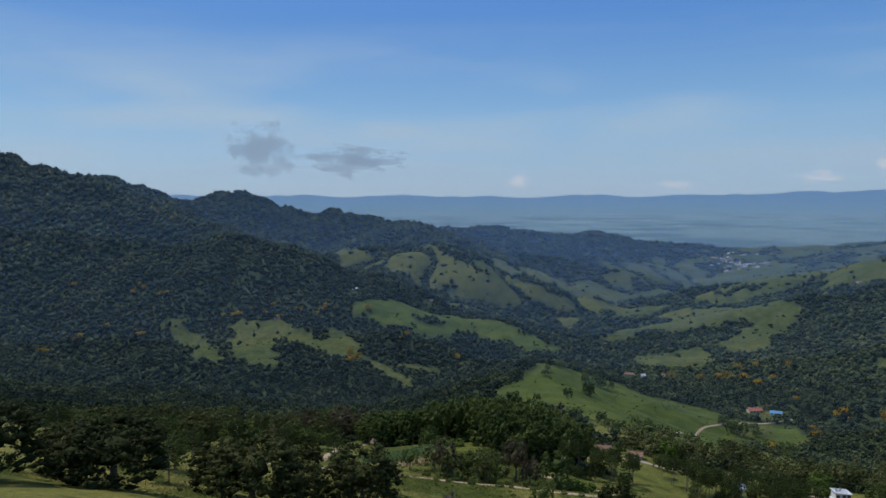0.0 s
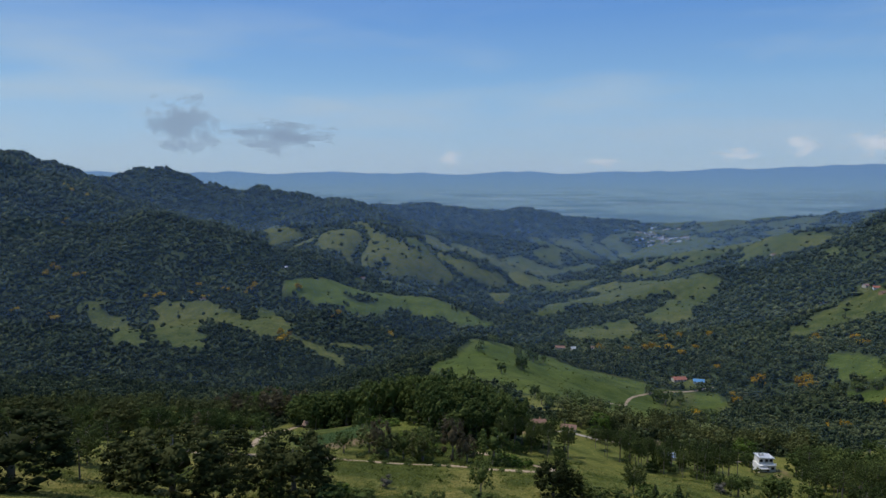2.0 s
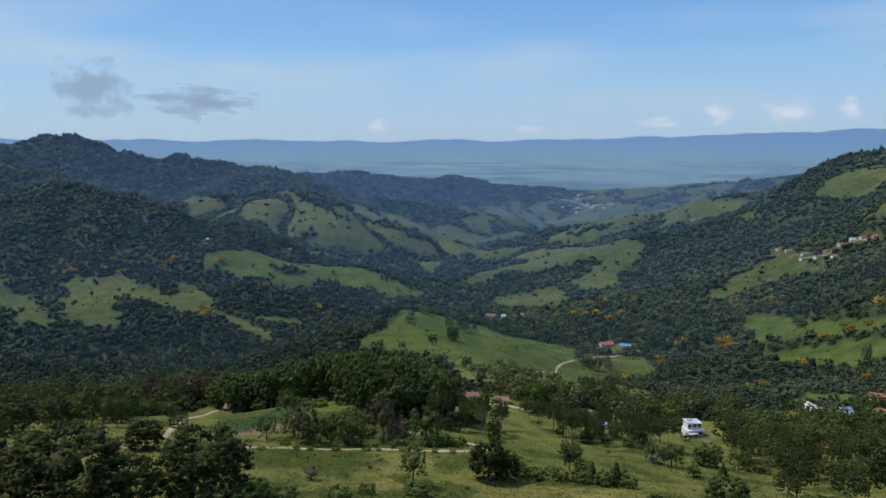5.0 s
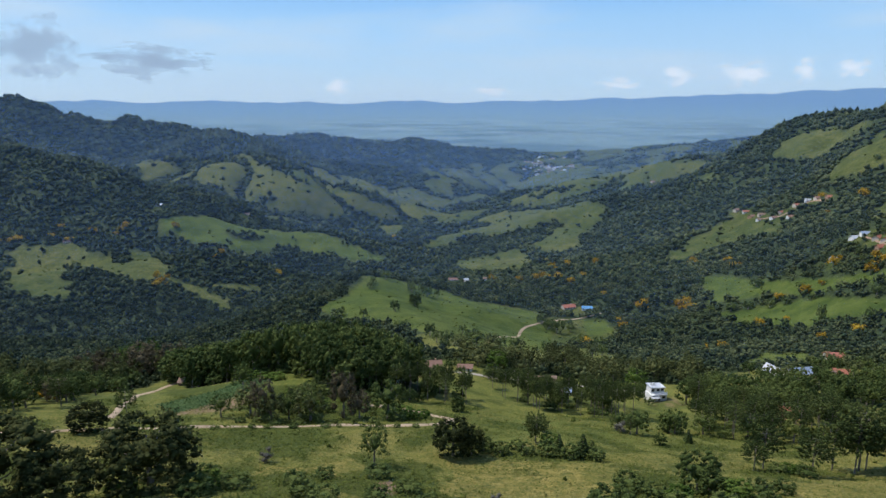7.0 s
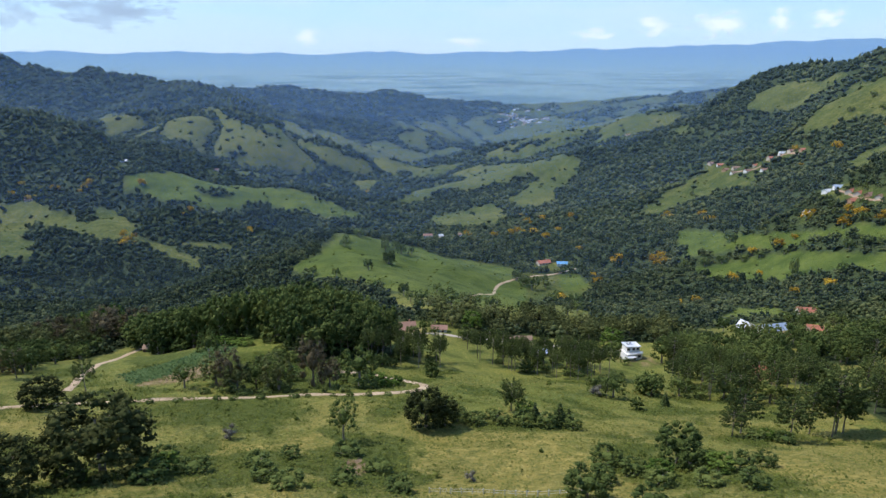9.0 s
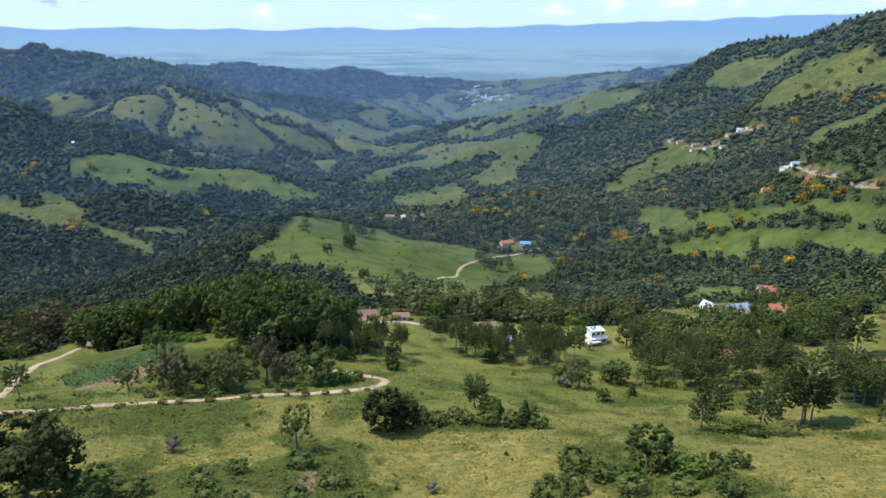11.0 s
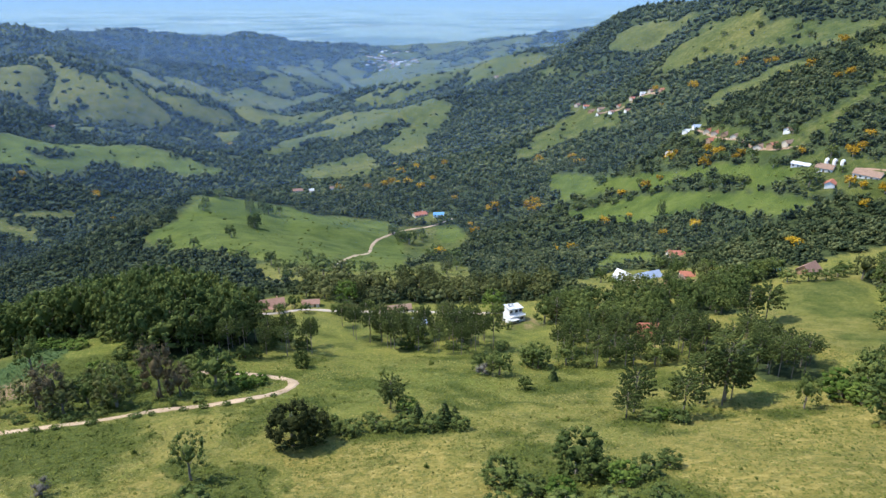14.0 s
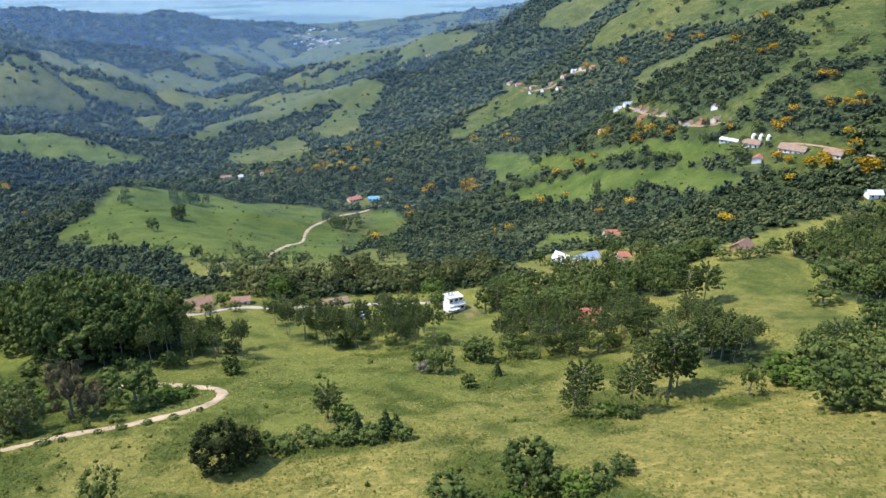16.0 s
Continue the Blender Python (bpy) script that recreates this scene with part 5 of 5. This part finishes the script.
def crop_rows(seed):
    """Leafy plants in rows on the small field, joined."""
    g = np.random.RandomState(seed)
    U, W = np.meshgrid(np.arange(-60, 60, 1.5), np.arange(-60, 60, 0.8))
    U, W = U.ravel() + g.normal(0, 0.15, U.size), W.ravel() + g.normal(0, 0.2, W.size)
    X, Y = -108 + 0.82 * U - 0.57 * W, 282 + 0.57 * U + 0.82 * W
    ok = inside(X, Y, CROP) & (g.uniform(0, 1, len(X)) < 0.85)
    X, Y = X[ok], Y[ok]
    n, per = len(X), 3
    size = g.uniform(0.3, 0.65, n)
    C = np.stack([X, Y, land(X, Y) + 0.5 * size], -1)[:, None, :] + g.normal(0, 0.25, (n, per, 3)) * [1, 1, 0.5]
    v, f = leaf_quads(g, C.reshape(-1, 3), np.tile([0.0, 0.0, 1.0], (n * per, 1)), np.repeat(size, per)[:, None] * 0.8)
    return tagged(big_mesh("crops", v, f, LEAF_CROP, np.repeat(np.clip(0.5 + 0.3 * waves(X, Y, 14, 85), 0, 1), per * 4)), "blue-green leafy crop in a small field", "crops", kind="stuff")


crop_rows(303)
scrub("scrub", [((-150, 90, 170, 260), 0.8), ((-60, 180, 10, 210), 0.12), ((-40, 230, 60, 262), 0.08)], 420, 0.4, 2.4, 201, LEAF_SCRUB, "green weeds and low scrub in the pasture")

# ---- houses ----
def box(x0, y0, z0, x1, y1, z1):
    v = [(x, y, z) for z in (z0, z1) for y in (y0, y1) for x in (x0, x1)]
    return v, [(0, 2, 3, 1), (4, 5, 7, 6), (0, 1, 5, 4), (2, 6, 7, 3), (0, 4, 6, 2), (1, 3, 7, 5)]


def part(name, shape, material, parent, label=""):
    return mesh_object(name, shape[0], shape[1], material, parent, label=label)


def gable_roof(w, d, eaves, rise, over=0.5, thick=0.18):
    """Two tiled slopes with thickness and overhang; the ridge runs along x."""
    x, y = w / 2 + over, d / 2 + over
    drop = rise * over / (d / 2)
    prof = [(-y, eaves - drop), (0, eaves + rise), (y, eaves - drop), (y, eaves - drop - thick), (0, eaves + rise - thick), (-y, eaves - drop - thick)]
    v = [(sx * x, py, pz) for sx in (-1, 1) for py, pz in prof]
    f = [(0, 1, 7, 6), (1, 2, 8, 7), (2, 3, 9, 8), (3, 4, 10, 9), (4, 5, 11, 10), (5, 0, 6, 11), (0, 5, 4, 1), (1, 4, 3, 2), (6, 7, 10, 11), (7, 8, 9, 10)]
    return v, f


def gable_wall(w, d, eaves, rise):
    v = [(-w / 2, -d / 2, -1.5), (w / 2, -d / 2, -1.5), (w / 2, d / 2, -1.5), (-w / 2, d / 2, -1.5), (-w / 2, -d / 2, eaves), (w / 2, -d / 2, eaves), (w / 2, d / 2, eaves), (-w / 2, d / 2, eaves), (-w / 2, 0, eaves + rise - 0.2), (w / 2, 0, eaves + rise - 0.2)]
    f = [(3, 2, 1, 0), (0, 1, 5, 4), (2, 3, 7, 6), (1, 2, 6, 9, 5), (3, 0, 4, 8, 7), (4, 5, 9, 8), (6, 7, 8, 9)]
    return v, f


def window(parent, x, y, z, w, h, face):
    """A window in the wall that faces -y (front) or +x (side): frame proud of the wall, glass set back."""
    t = 0.08
    if face == "front":
        fr = part("window", box(x - w / 2, y - t, z, x + w / 2, y + 0.02, z + h), TIMBER, parent)
        part("pane", box(x - w / 2 + 0.1, y - t - 0.02, z + 0.1, x + w / 2 - 0.1, y - t + 0.03, z + h - 0.1), PANE, fr)
    else:
        fr = part("window", box(y - 0.02, x - w / 2, z, y + t, x + w / 2, z + h), TIMBER, parent)
        part("pane", box(y + t - 0.03, x - w / 2 + 0.1, z + 0.1, y + t + 0.02, x + w / 2 - 0.1, z + h - 0.1), PANE, fr)


def house(x, y, turn, w, d, eaves, rise, wall, roof, label, name="house", group="", porch=False, chimney=False):
    root = tagged(new(name), label, "house", group)
    part("wall", gable_wall(w, d, eaves, rise), wall, root)
    rf = part("roof", gable_roof(w, d, eaves, rise), roof, root)
    if chimney:
        part("chimney", box(w * 0.22, 0.3, eaves, w * 0.22 + 0.7, 1.0, eaves + rise + 0.7), wall, rf)
    storeys = max(1, int(eaves // 2.6))
    for s in range(storeys):
        n = max(2, int(w // 3.2))
        for k in range(n):
            u = -w / 2 + w * (k + 0.5) / n
            if s == 0 and k == n // 2:
                part("door", box(u - 0.5, -d / 2 - 0.07, 0, u + 0.5, -d / 2 + 0.02, 2.1), TIMBER, root)
            else:
                window(root, u, -d / 2, 0.95 + 2.7 * s, 1.3, 1.2, "front")
        window(root, -d * 0.2, w / 2, 0.95 + 2.7 * s, 1.2, 1.2, "side")
        window(root, d * 0.22, w / 2, 0.95 + 2.7 * s, 1.2, 1.2, "side")
    if porch:
        v = [(-w / 2, -d / 2 - 2.6, eaves - 1.0), (w / 2, -d / 2 - 2.6, eaves - 1.0), (w / 2, -d / 2, eaves - 0.25), (-w / 2, -d / 2, eaves - 0.25)]
        v += [(a, b, c - 0.14) for a, b, c in v]
        part("porch_roof", (v, [(0, 1, 2, 3), (7, 6, 5, 4), (0, 4, 5, 1), (1, 5, 6, 2), (2, 6, 7, 3), (3, 7, 4, 0)]), roof, root)
        for k in range(4):
            u = -w / 2 + 0.15 + (w - 0.3) * k / 3
            part("post", box(u - 0.08, -d / 2 - 2.5, -1.0, u + 0.08, -d / 2 - 2.34, eaves - 1.05), TIMBER, root)
    low = min(at(x + a, y + b) for a in (-w * 0.35, w * 0.35) for b in (-d * 0.35, d * 0.35))
    root.matrix_basis = pose(x, y, low + 0.25, 0, 0, turn)
    return root


def white_house():
    """Two white storeys, stepped, with a terrace, a mono-pitch roof and tanks."""
    root = tagged(new("white_house"), "white two-storey house with terraces and sloping roof edge", "house")
    part("wall", box(-4.0, -1.0, -2.5, 4.0, 5.5, 3.0), WHITE, root, "white ground floor")
    part("wall", box(-3.4, 1.0, 3.0, 3.6, 5.5, 6.1), WHITE, root, "white upper floor")
    part("slab", box(-4.3, -1.4, 2.9, 4.3, 1.2, 3.1), WHITE, root)
    v = [(-3.9, 0.2, 6.3), (4.0, 0.2, 5.7), (4.0, 6.0, 5.9), (-3.9, 6.0, 6.5)]
    v += [(a, b, c + 0.22) for a, b, c in v]
    part("roof", (v, [(3, 2, 1, 0), (4, 5, 6, 7), (0, 1, 5, 4), (1, 2, 6, 5), (2, 3, 7, 6), (3, 0, 4, 7)]), SHEET, root)
    part("porch_roof", box(-4.6, -3.4, 2.1, -0.2, -1.0, 2.3), SHEET, root)
    part("garden_wall", box(-5.2, -3.8, -2.5, 4.4, -3.5, 0.2), CREAM, root)
    for u in (-2.4, 0.4, 2.6):
        window(root, u, 1.0, 4.0, 1.5, 1.3, "front")
    for u in (-2.6, 2.4):
        window(root, u, -1.0, 0.9, 1.7, 1.3, "front")
    part("door", box(-0.4, -1.08, 0.0, 0.7, -0.98, 2.1), TIMBER, root)
    for k in range(6):
        part("baluster", box(-4.1 + 1.6 * k, -1.35, 3.1, -4.0 + 1.6 * k, -1.25, 4.0), WHITE, root)
    part("railing", box(-4.2, -1.37, 4.0, 4.2, -1.23, 4.1), WHITE, root)
    for u in (-2.2, -0.6):
        v, f = tube([(u, 3.4, 6.4), (u, 3.4, 7.5)], [0.65, 0.6], 12)
        part("water_tank", (v.tolist(), f.tolist()), WHITE, root)
    root.matrix_basis = pose(105, 309, at(105, 309) + 0.6, 0, 0, 12)


white_house()
house(-7, 352, 8, 12, 7, 2.8, 2.2, BRICKWALL, TILE_PINK, "low farmhouse with a faded red tile roof", porch=True, chimney=True)
house(-19, 360, 5, 8, 6, 2.6, 1.8, CREAM, TILE_PINK, "small outbuilding with a faded pink tile roof")
house(60, 316, -10, 7.5, 5, 2.5, 1.2, WHITE, SLATE, "low shed with a pale blue roof among pines")
house(142, 257, -15, 8.5, 7, 2.8, 2.6, BRICKWALL, TILE, "cottage with a red tile roof among pines", porch=True)
house(186, 360, -70, 9, 7, 3.0, 3.6, WHITE, SHEET, "white gabled house with a steep pale roof")
house(196, 351, 10, 14, 9, 2.6, 3.0, WHITE, SLATE, "wide hall with a blue grey sheet roof")
house(245, 402, -12, 10, 8, 2.8, 2.4, CREAM, TILE, "house with a bright clay tile roof on the slope")
house(194, 322, 20, 10, 6, 2.7, 1.9, BRICKWALL, TILE_BROWN, "brown roofed house beside the yard", porch=True)
house(206, 330, -20, 7, 5, 2.6, 1.6, CREAM, TILE, "small house with an orange tile roof")
house(237, 283, 25, 10, 7, 2.7, 2.8, BRICKWALL, TILE_PINK, "orange tiled house above the round meadow")
house(229, 296, 0, 5, 4, 2.5, 1.2, WHITE, SHEET_BLUE, "tiny white hut with a blue roof")
house(139, 722, 15, 14, 8, 2.8, 2.2, CREAM, TILE, "red roofed farmhouse beside the knoll", chimney=True)
house(158, 714, -10, 11, 7, 2.7, 1.8, WHITE, SHEET_BLUE, "house with a bright blue roof")
house(-127, 322, -5, 12, 6, 2.5, 1.6, TIMBER, TILE_BROWN, "long low barn with a brown roof", "barn")
house(54, 339, 0, 12, 5, 2.5, 1.4, CREAM, TILE_BROWN, "long low house by the gravel road")
house(12, 349, -4, 8, 5, 2.5, 1.3, WHITE, TILE_PINK, "small white house by the gravel road")
VILLAGE = "houses of the hillside village"
WALLS = {"white": WHITE, "cream": CREAM, "ochre": BRICKWALL}
ROOFS = {"red": TILE, "pink": TILE_PINK, "brown": TILE_BROWN, "sheet": SHEET, "slate": SLATE}
for hx, hy, ht, hw, hd, walls, roofs, text in HILL_HOUSES:
    house(hx, hy, ht, hw * 0.9, hd * 0.9, 2.8, 2.0, WALLS[walls], ROOFS[roofs], text, group=VILLAGE)
house(367, 447, -65, 13, 5, 3.0, 1.3, SHEET, SHEET, "long white shed with a metal roof", "shed")
house(370, 428, -60, 11, 7, 3.2, 2.6, WHITE, TILE_BROWN, "large ranch wing with a brown roof and white walls", "ranch_house", "ranch wings")
house(379, 400, -66, 17, 8, 3.2, 2.8, WHITE, TILE_BROWN, "long ranch wing with a brown roof and white walls", "ranch_house", "ranch wings")
house(388, 376, -64, 11, 6, 3.0, 2.2, WHITE, TILE_BROWN, "white building with a brown roof by the road", "ranch_house", "ranch wings")
house(360, 410, 40, 9, 6, 2.8, 1.8, WHITE, TILE, "small white outbuilding with a red roof")


def dome(x, y):
    g = np.random.RandomState(3)
    root = tagged(new("dome_hut"), "round white dome hut beside the ranch", "hut", "dome huts")
    V, F = tube([(0, 0, -1.0), (0, 0, 1.6), (0, 0, 2.6), (0, 0, 3.2), (0, 0, 3.5)], [1.5, 1.5, 1.25, 0.7, 0.08], 16)
    mesh_object("wall", V.tolist(), F.tolist(), WHITE, root, True)
    part("door", box(-0.5, -1.58, 0, 0.5, -1.4, 1.9), TIMBER, root)
    root.matrix_basis = pose(x, y, at(x, y) + 0.3, 0, 0, g.uniform(-20, 20))


for hx, hy in ((375, 433), (377, 428), (379, 423)):
    dome(hx, hy)

# fence at the foot of the near slope
fence = tagged(new("fence"), "low wire fence with pale wooden posts", "fence")
fence.matrix_basis = pose(0, 0, 0)
for k in range(15):
    fx, fy = 3 + 2.1 * k, 126 - 0.25 * k
    fz = at(fx, fy)
    part("post", box(fx - 0.07, fy - 0.07, fz - 0.4, fx + 0.07, fy + 0.07, fz + 1.3), POST, fence)
    if k < 14:
        gz = at(fx + 2.1, fy - 0.25)
        for hgt in (0.5, 1.05):
            v = [(fx, fy - 0.02, fz + hgt), (fx, fy + 0.02, fz + hgt), (fx + 2.1, fy - 0.23, gz + hgt), (fx + 2.1, fy - 0.27, gz + hgt)]
            v += [(a, b, c + 0.03) for a, b, c in v]
            part("wire", (v, [(0, 1, 2, 3), (7, 6, 5, 4), (0, 4, 5, 1), (1, 5, 6, 2), (2, 6, 7, 3), (3, 7, 4, 0)]), POST, fence)

# far town in the valley's mouth
TOWN = "houses of the far town"
g = np.random.RandomState(77)
for k in range(70):
    hx, hy = g.normal(610, 70), g.normal(3950, 130)
    s = g.uniform(9, 20)
    root = tagged(new("town_house"), "far pale town house", "house", TOWN)
    part("wall", gable_wall(s, s * 0.7, 5, 3), (WHITE, CREAM)[k % 2], root)
    part("roof", gable_roof(s, s * 0.7, 5, 3), (SHEET, TILE_PINK, TILE_BROWN)[k % 3], root)
    root.matrix_basis = pose(hx, hy, at(hx, hy) + 3, 0, 0, g.uniform(-40, 40))

# ---- distance: the plain, the far range and clouds ----
def backdrop_material():
    """The plain far below, with its fields and woods seen ever flatter, and the range at its end; blue haze is painted
    into its glow.
    """
    m, nd, lk, b = nodes_of("painted_haze_plain")
    nd.remove(b)
    sep = nd.new("ShaderNodeSeparateXYZ")
    lk.new(nd.new("ShaderNodeNewGeometry").outputs["Position"], sep.inputs[0])
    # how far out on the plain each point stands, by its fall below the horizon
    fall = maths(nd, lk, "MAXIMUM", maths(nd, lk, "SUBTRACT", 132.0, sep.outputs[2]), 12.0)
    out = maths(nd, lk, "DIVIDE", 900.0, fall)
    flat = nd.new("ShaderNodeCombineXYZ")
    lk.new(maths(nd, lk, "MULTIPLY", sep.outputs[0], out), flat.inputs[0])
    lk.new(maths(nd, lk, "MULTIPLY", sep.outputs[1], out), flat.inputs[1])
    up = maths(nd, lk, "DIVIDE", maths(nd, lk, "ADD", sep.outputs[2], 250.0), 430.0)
    # distance haze painted into the glow: bluer with height, woods and fields fading
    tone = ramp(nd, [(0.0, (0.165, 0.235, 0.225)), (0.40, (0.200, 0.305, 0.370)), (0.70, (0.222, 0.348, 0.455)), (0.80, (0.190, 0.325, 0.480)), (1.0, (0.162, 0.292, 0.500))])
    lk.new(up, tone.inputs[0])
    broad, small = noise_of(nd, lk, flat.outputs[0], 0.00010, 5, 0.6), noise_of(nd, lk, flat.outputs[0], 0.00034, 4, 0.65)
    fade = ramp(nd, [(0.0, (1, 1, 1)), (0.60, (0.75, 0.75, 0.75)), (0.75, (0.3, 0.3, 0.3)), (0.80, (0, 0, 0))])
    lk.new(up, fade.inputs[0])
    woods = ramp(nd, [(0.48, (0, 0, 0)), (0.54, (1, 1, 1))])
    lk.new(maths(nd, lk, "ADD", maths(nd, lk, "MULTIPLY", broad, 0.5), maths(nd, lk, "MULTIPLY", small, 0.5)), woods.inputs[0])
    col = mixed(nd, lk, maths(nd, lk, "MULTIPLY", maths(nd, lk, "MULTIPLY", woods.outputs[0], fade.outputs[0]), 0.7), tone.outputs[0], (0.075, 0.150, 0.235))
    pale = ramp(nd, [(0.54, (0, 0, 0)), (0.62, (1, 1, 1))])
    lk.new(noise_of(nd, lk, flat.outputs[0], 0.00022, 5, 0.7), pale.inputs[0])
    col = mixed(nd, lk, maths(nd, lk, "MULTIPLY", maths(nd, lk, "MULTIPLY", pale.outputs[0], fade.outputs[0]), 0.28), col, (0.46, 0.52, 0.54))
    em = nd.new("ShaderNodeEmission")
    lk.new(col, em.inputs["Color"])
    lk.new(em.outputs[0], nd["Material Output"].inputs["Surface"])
    return m


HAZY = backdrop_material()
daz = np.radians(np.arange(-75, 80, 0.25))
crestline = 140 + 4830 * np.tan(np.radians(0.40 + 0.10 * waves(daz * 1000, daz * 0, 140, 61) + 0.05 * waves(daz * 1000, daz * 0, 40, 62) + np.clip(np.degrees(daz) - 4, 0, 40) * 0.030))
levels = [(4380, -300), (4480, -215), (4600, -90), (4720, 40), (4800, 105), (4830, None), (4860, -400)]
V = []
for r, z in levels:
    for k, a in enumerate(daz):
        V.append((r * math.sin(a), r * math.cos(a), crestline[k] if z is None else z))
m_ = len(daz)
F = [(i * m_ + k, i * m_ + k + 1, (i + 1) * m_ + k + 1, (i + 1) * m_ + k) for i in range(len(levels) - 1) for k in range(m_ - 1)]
tagged(mesh_object("backdrop", V, F, HAZY, smooth=True), "glowing plain and far mountain range with painted blue haze", "backdrop", kind="structure")


def cloud_material(name, colour, seed, thick):
    """A soft ragged patch of cloud, thinning out to its edges."""
    m, nd, lk, b = nodes_of(name)
    nd.remove(b)
    pos = nd.new("ShaderNodeTexCoord").outputs["Object"]
    mp = nd.new("ShaderNodeMapping")
    mp.inputs["Location"].default_value = (seed, seed * 0.7, 0)
    lk.new(pos, mp.inputs["Vector"])
    n = noise_of(nd, lk, mp.outputs[0], 1.9, 8, 0.62)
    ln = nd.new("ShaderNodeVectorMath")
    ln.operation = "LENGTH"
    lk.new(pos, ln.inputs[0])
    body = maths(nd, lk, "SUBTRACT", 1.0, ln.outputs["Value"])
    a = nd.new("ShaderNodeMapRange")
    a.inputs["From Min"].default_value, a.inputs["From Max"].default_value = 0.60, 0.82
    a.inputs["To Max"].default_value = thick
    lk.new(maths(nd, lk, "ADD", n, maths(nd, lk, "MULTIPLY", body, 0.38)), a.inputs["Value"])
    em, tr, mx = nd.new("ShaderNodeEmission"), nd.new("ShaderNodeBsdfTransparent"), nd.new("ShaderNodeMixShader")
    em.inputs["Color"].default_value = (*colour, 1)
    lk.new(a.outputs[0], mx.inputs[0])
    lk.new(tr.outputs[0], mx.inputs[1])
    lk.new(em.outputs[0], mx.inputs[2])
    lk.new(mx.outputs[0], nd["Material Output"].inputs["Surface"])
    return m


def cloud(azimuth, elevation, wide, high, colour, thick, label):
    """A far cloud in the sky's backdrop; sizes in degrees."""
    seed = len(bpy.data.objects) % 17 + azimuth
    r = 4870
    sx, sy = r * math.tan(radians(wide / 2)), r * math.tan(radians(high / 2))
    ob = mesh_object("backdrop_cloud", [(-1, -1, 0), (1, -1, 0), (1, 1, 0), (-1, 1, 0)], [(0, 1, 2, 3)], cloud_material("cloud", colour, seed, thick))
    a, e = radians(azimuth), radians(elevation)
    place = Vector((r * math.sin(a), r * math.cos(a), 140 + r * math.tan(e)))
    ob.matrix_basis = Matrix.LocRotScale(place, Euler((radians(90), 0, -a)), (sx, sy, 1))
    return tagged(ob, label, "cloud", kind="structure")


GREY_CLOUD, WHITE_CLOUD = (0.27, 0.355, 0.475), (0.74, 0.79, 0.86)
cloud(-30.0, 4.1, 7.5, 6.0, GREY_CLOUD, 0.75, "small ragged grey cloud above the ridge")
cloud(-22.7, 3.4, 10.0, 3.6, GREY_CLOUD, 0.85, "flat grey cloud above the ridge")
for azimuth, elevation, wide, high in ((18.6, 2.4, 4.2, 2.4), (23.4, 2.4, 6.6, 2.8), (27.4, 2.6, 3.0, 2.6), (30.4, 2.8, 3.8, 2.2), (14.2, 1.8, 5.4, 1.4), (-8.6, 1.6, 3.2, 2.0), (37.0, 2.5, 6.0, 2.2), (4.0, 1.3, 6.0, 1.0)):
    cloud(azimuth, elevation, wide * 0.8, high * 0.9, WHITE_CLOUD, 0.72, "small white fair-weather cloud over the far range")


# ---- haze ----
def haze_material(dense):
    """Haze imitated by a sunlit sheet tinted blue: mostly clear, it scatters a little light, and thins out with height.
    """
    m, nd, lk, b = nodes_of("haze_veil")
    nd.remove(b)
    sep = nd.new("ShaderNodeSeparateXYZ")
    lk.new(nd.new("ShaderNodeNewGeometry").outputs["Position"], sep.inputs[0])
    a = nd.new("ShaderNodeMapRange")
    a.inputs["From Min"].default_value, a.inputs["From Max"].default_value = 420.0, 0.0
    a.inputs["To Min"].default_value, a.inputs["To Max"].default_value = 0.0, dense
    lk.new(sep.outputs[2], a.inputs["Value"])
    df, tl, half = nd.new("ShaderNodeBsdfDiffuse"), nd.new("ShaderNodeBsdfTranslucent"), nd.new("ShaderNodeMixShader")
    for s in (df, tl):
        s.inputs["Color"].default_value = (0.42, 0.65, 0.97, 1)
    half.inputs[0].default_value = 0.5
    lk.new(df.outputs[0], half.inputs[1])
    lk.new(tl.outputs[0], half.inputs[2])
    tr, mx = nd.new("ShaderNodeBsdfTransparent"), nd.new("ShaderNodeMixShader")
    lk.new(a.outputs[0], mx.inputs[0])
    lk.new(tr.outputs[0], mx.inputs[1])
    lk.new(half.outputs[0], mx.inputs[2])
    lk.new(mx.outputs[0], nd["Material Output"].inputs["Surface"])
    return m


# flat tinted sheets added across the valley, denser farther out, in place of haze
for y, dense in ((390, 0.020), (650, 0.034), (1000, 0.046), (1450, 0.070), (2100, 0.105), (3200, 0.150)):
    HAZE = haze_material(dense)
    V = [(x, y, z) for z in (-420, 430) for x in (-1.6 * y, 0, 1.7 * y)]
    tagged(mesh_object("haze_sheet", V, [(0, 1, 4, 3), (1, 2, 5, 4)], HAZE), "added flat sheet tinted pale blue to imitate distance haze", "haze", kind="structure")
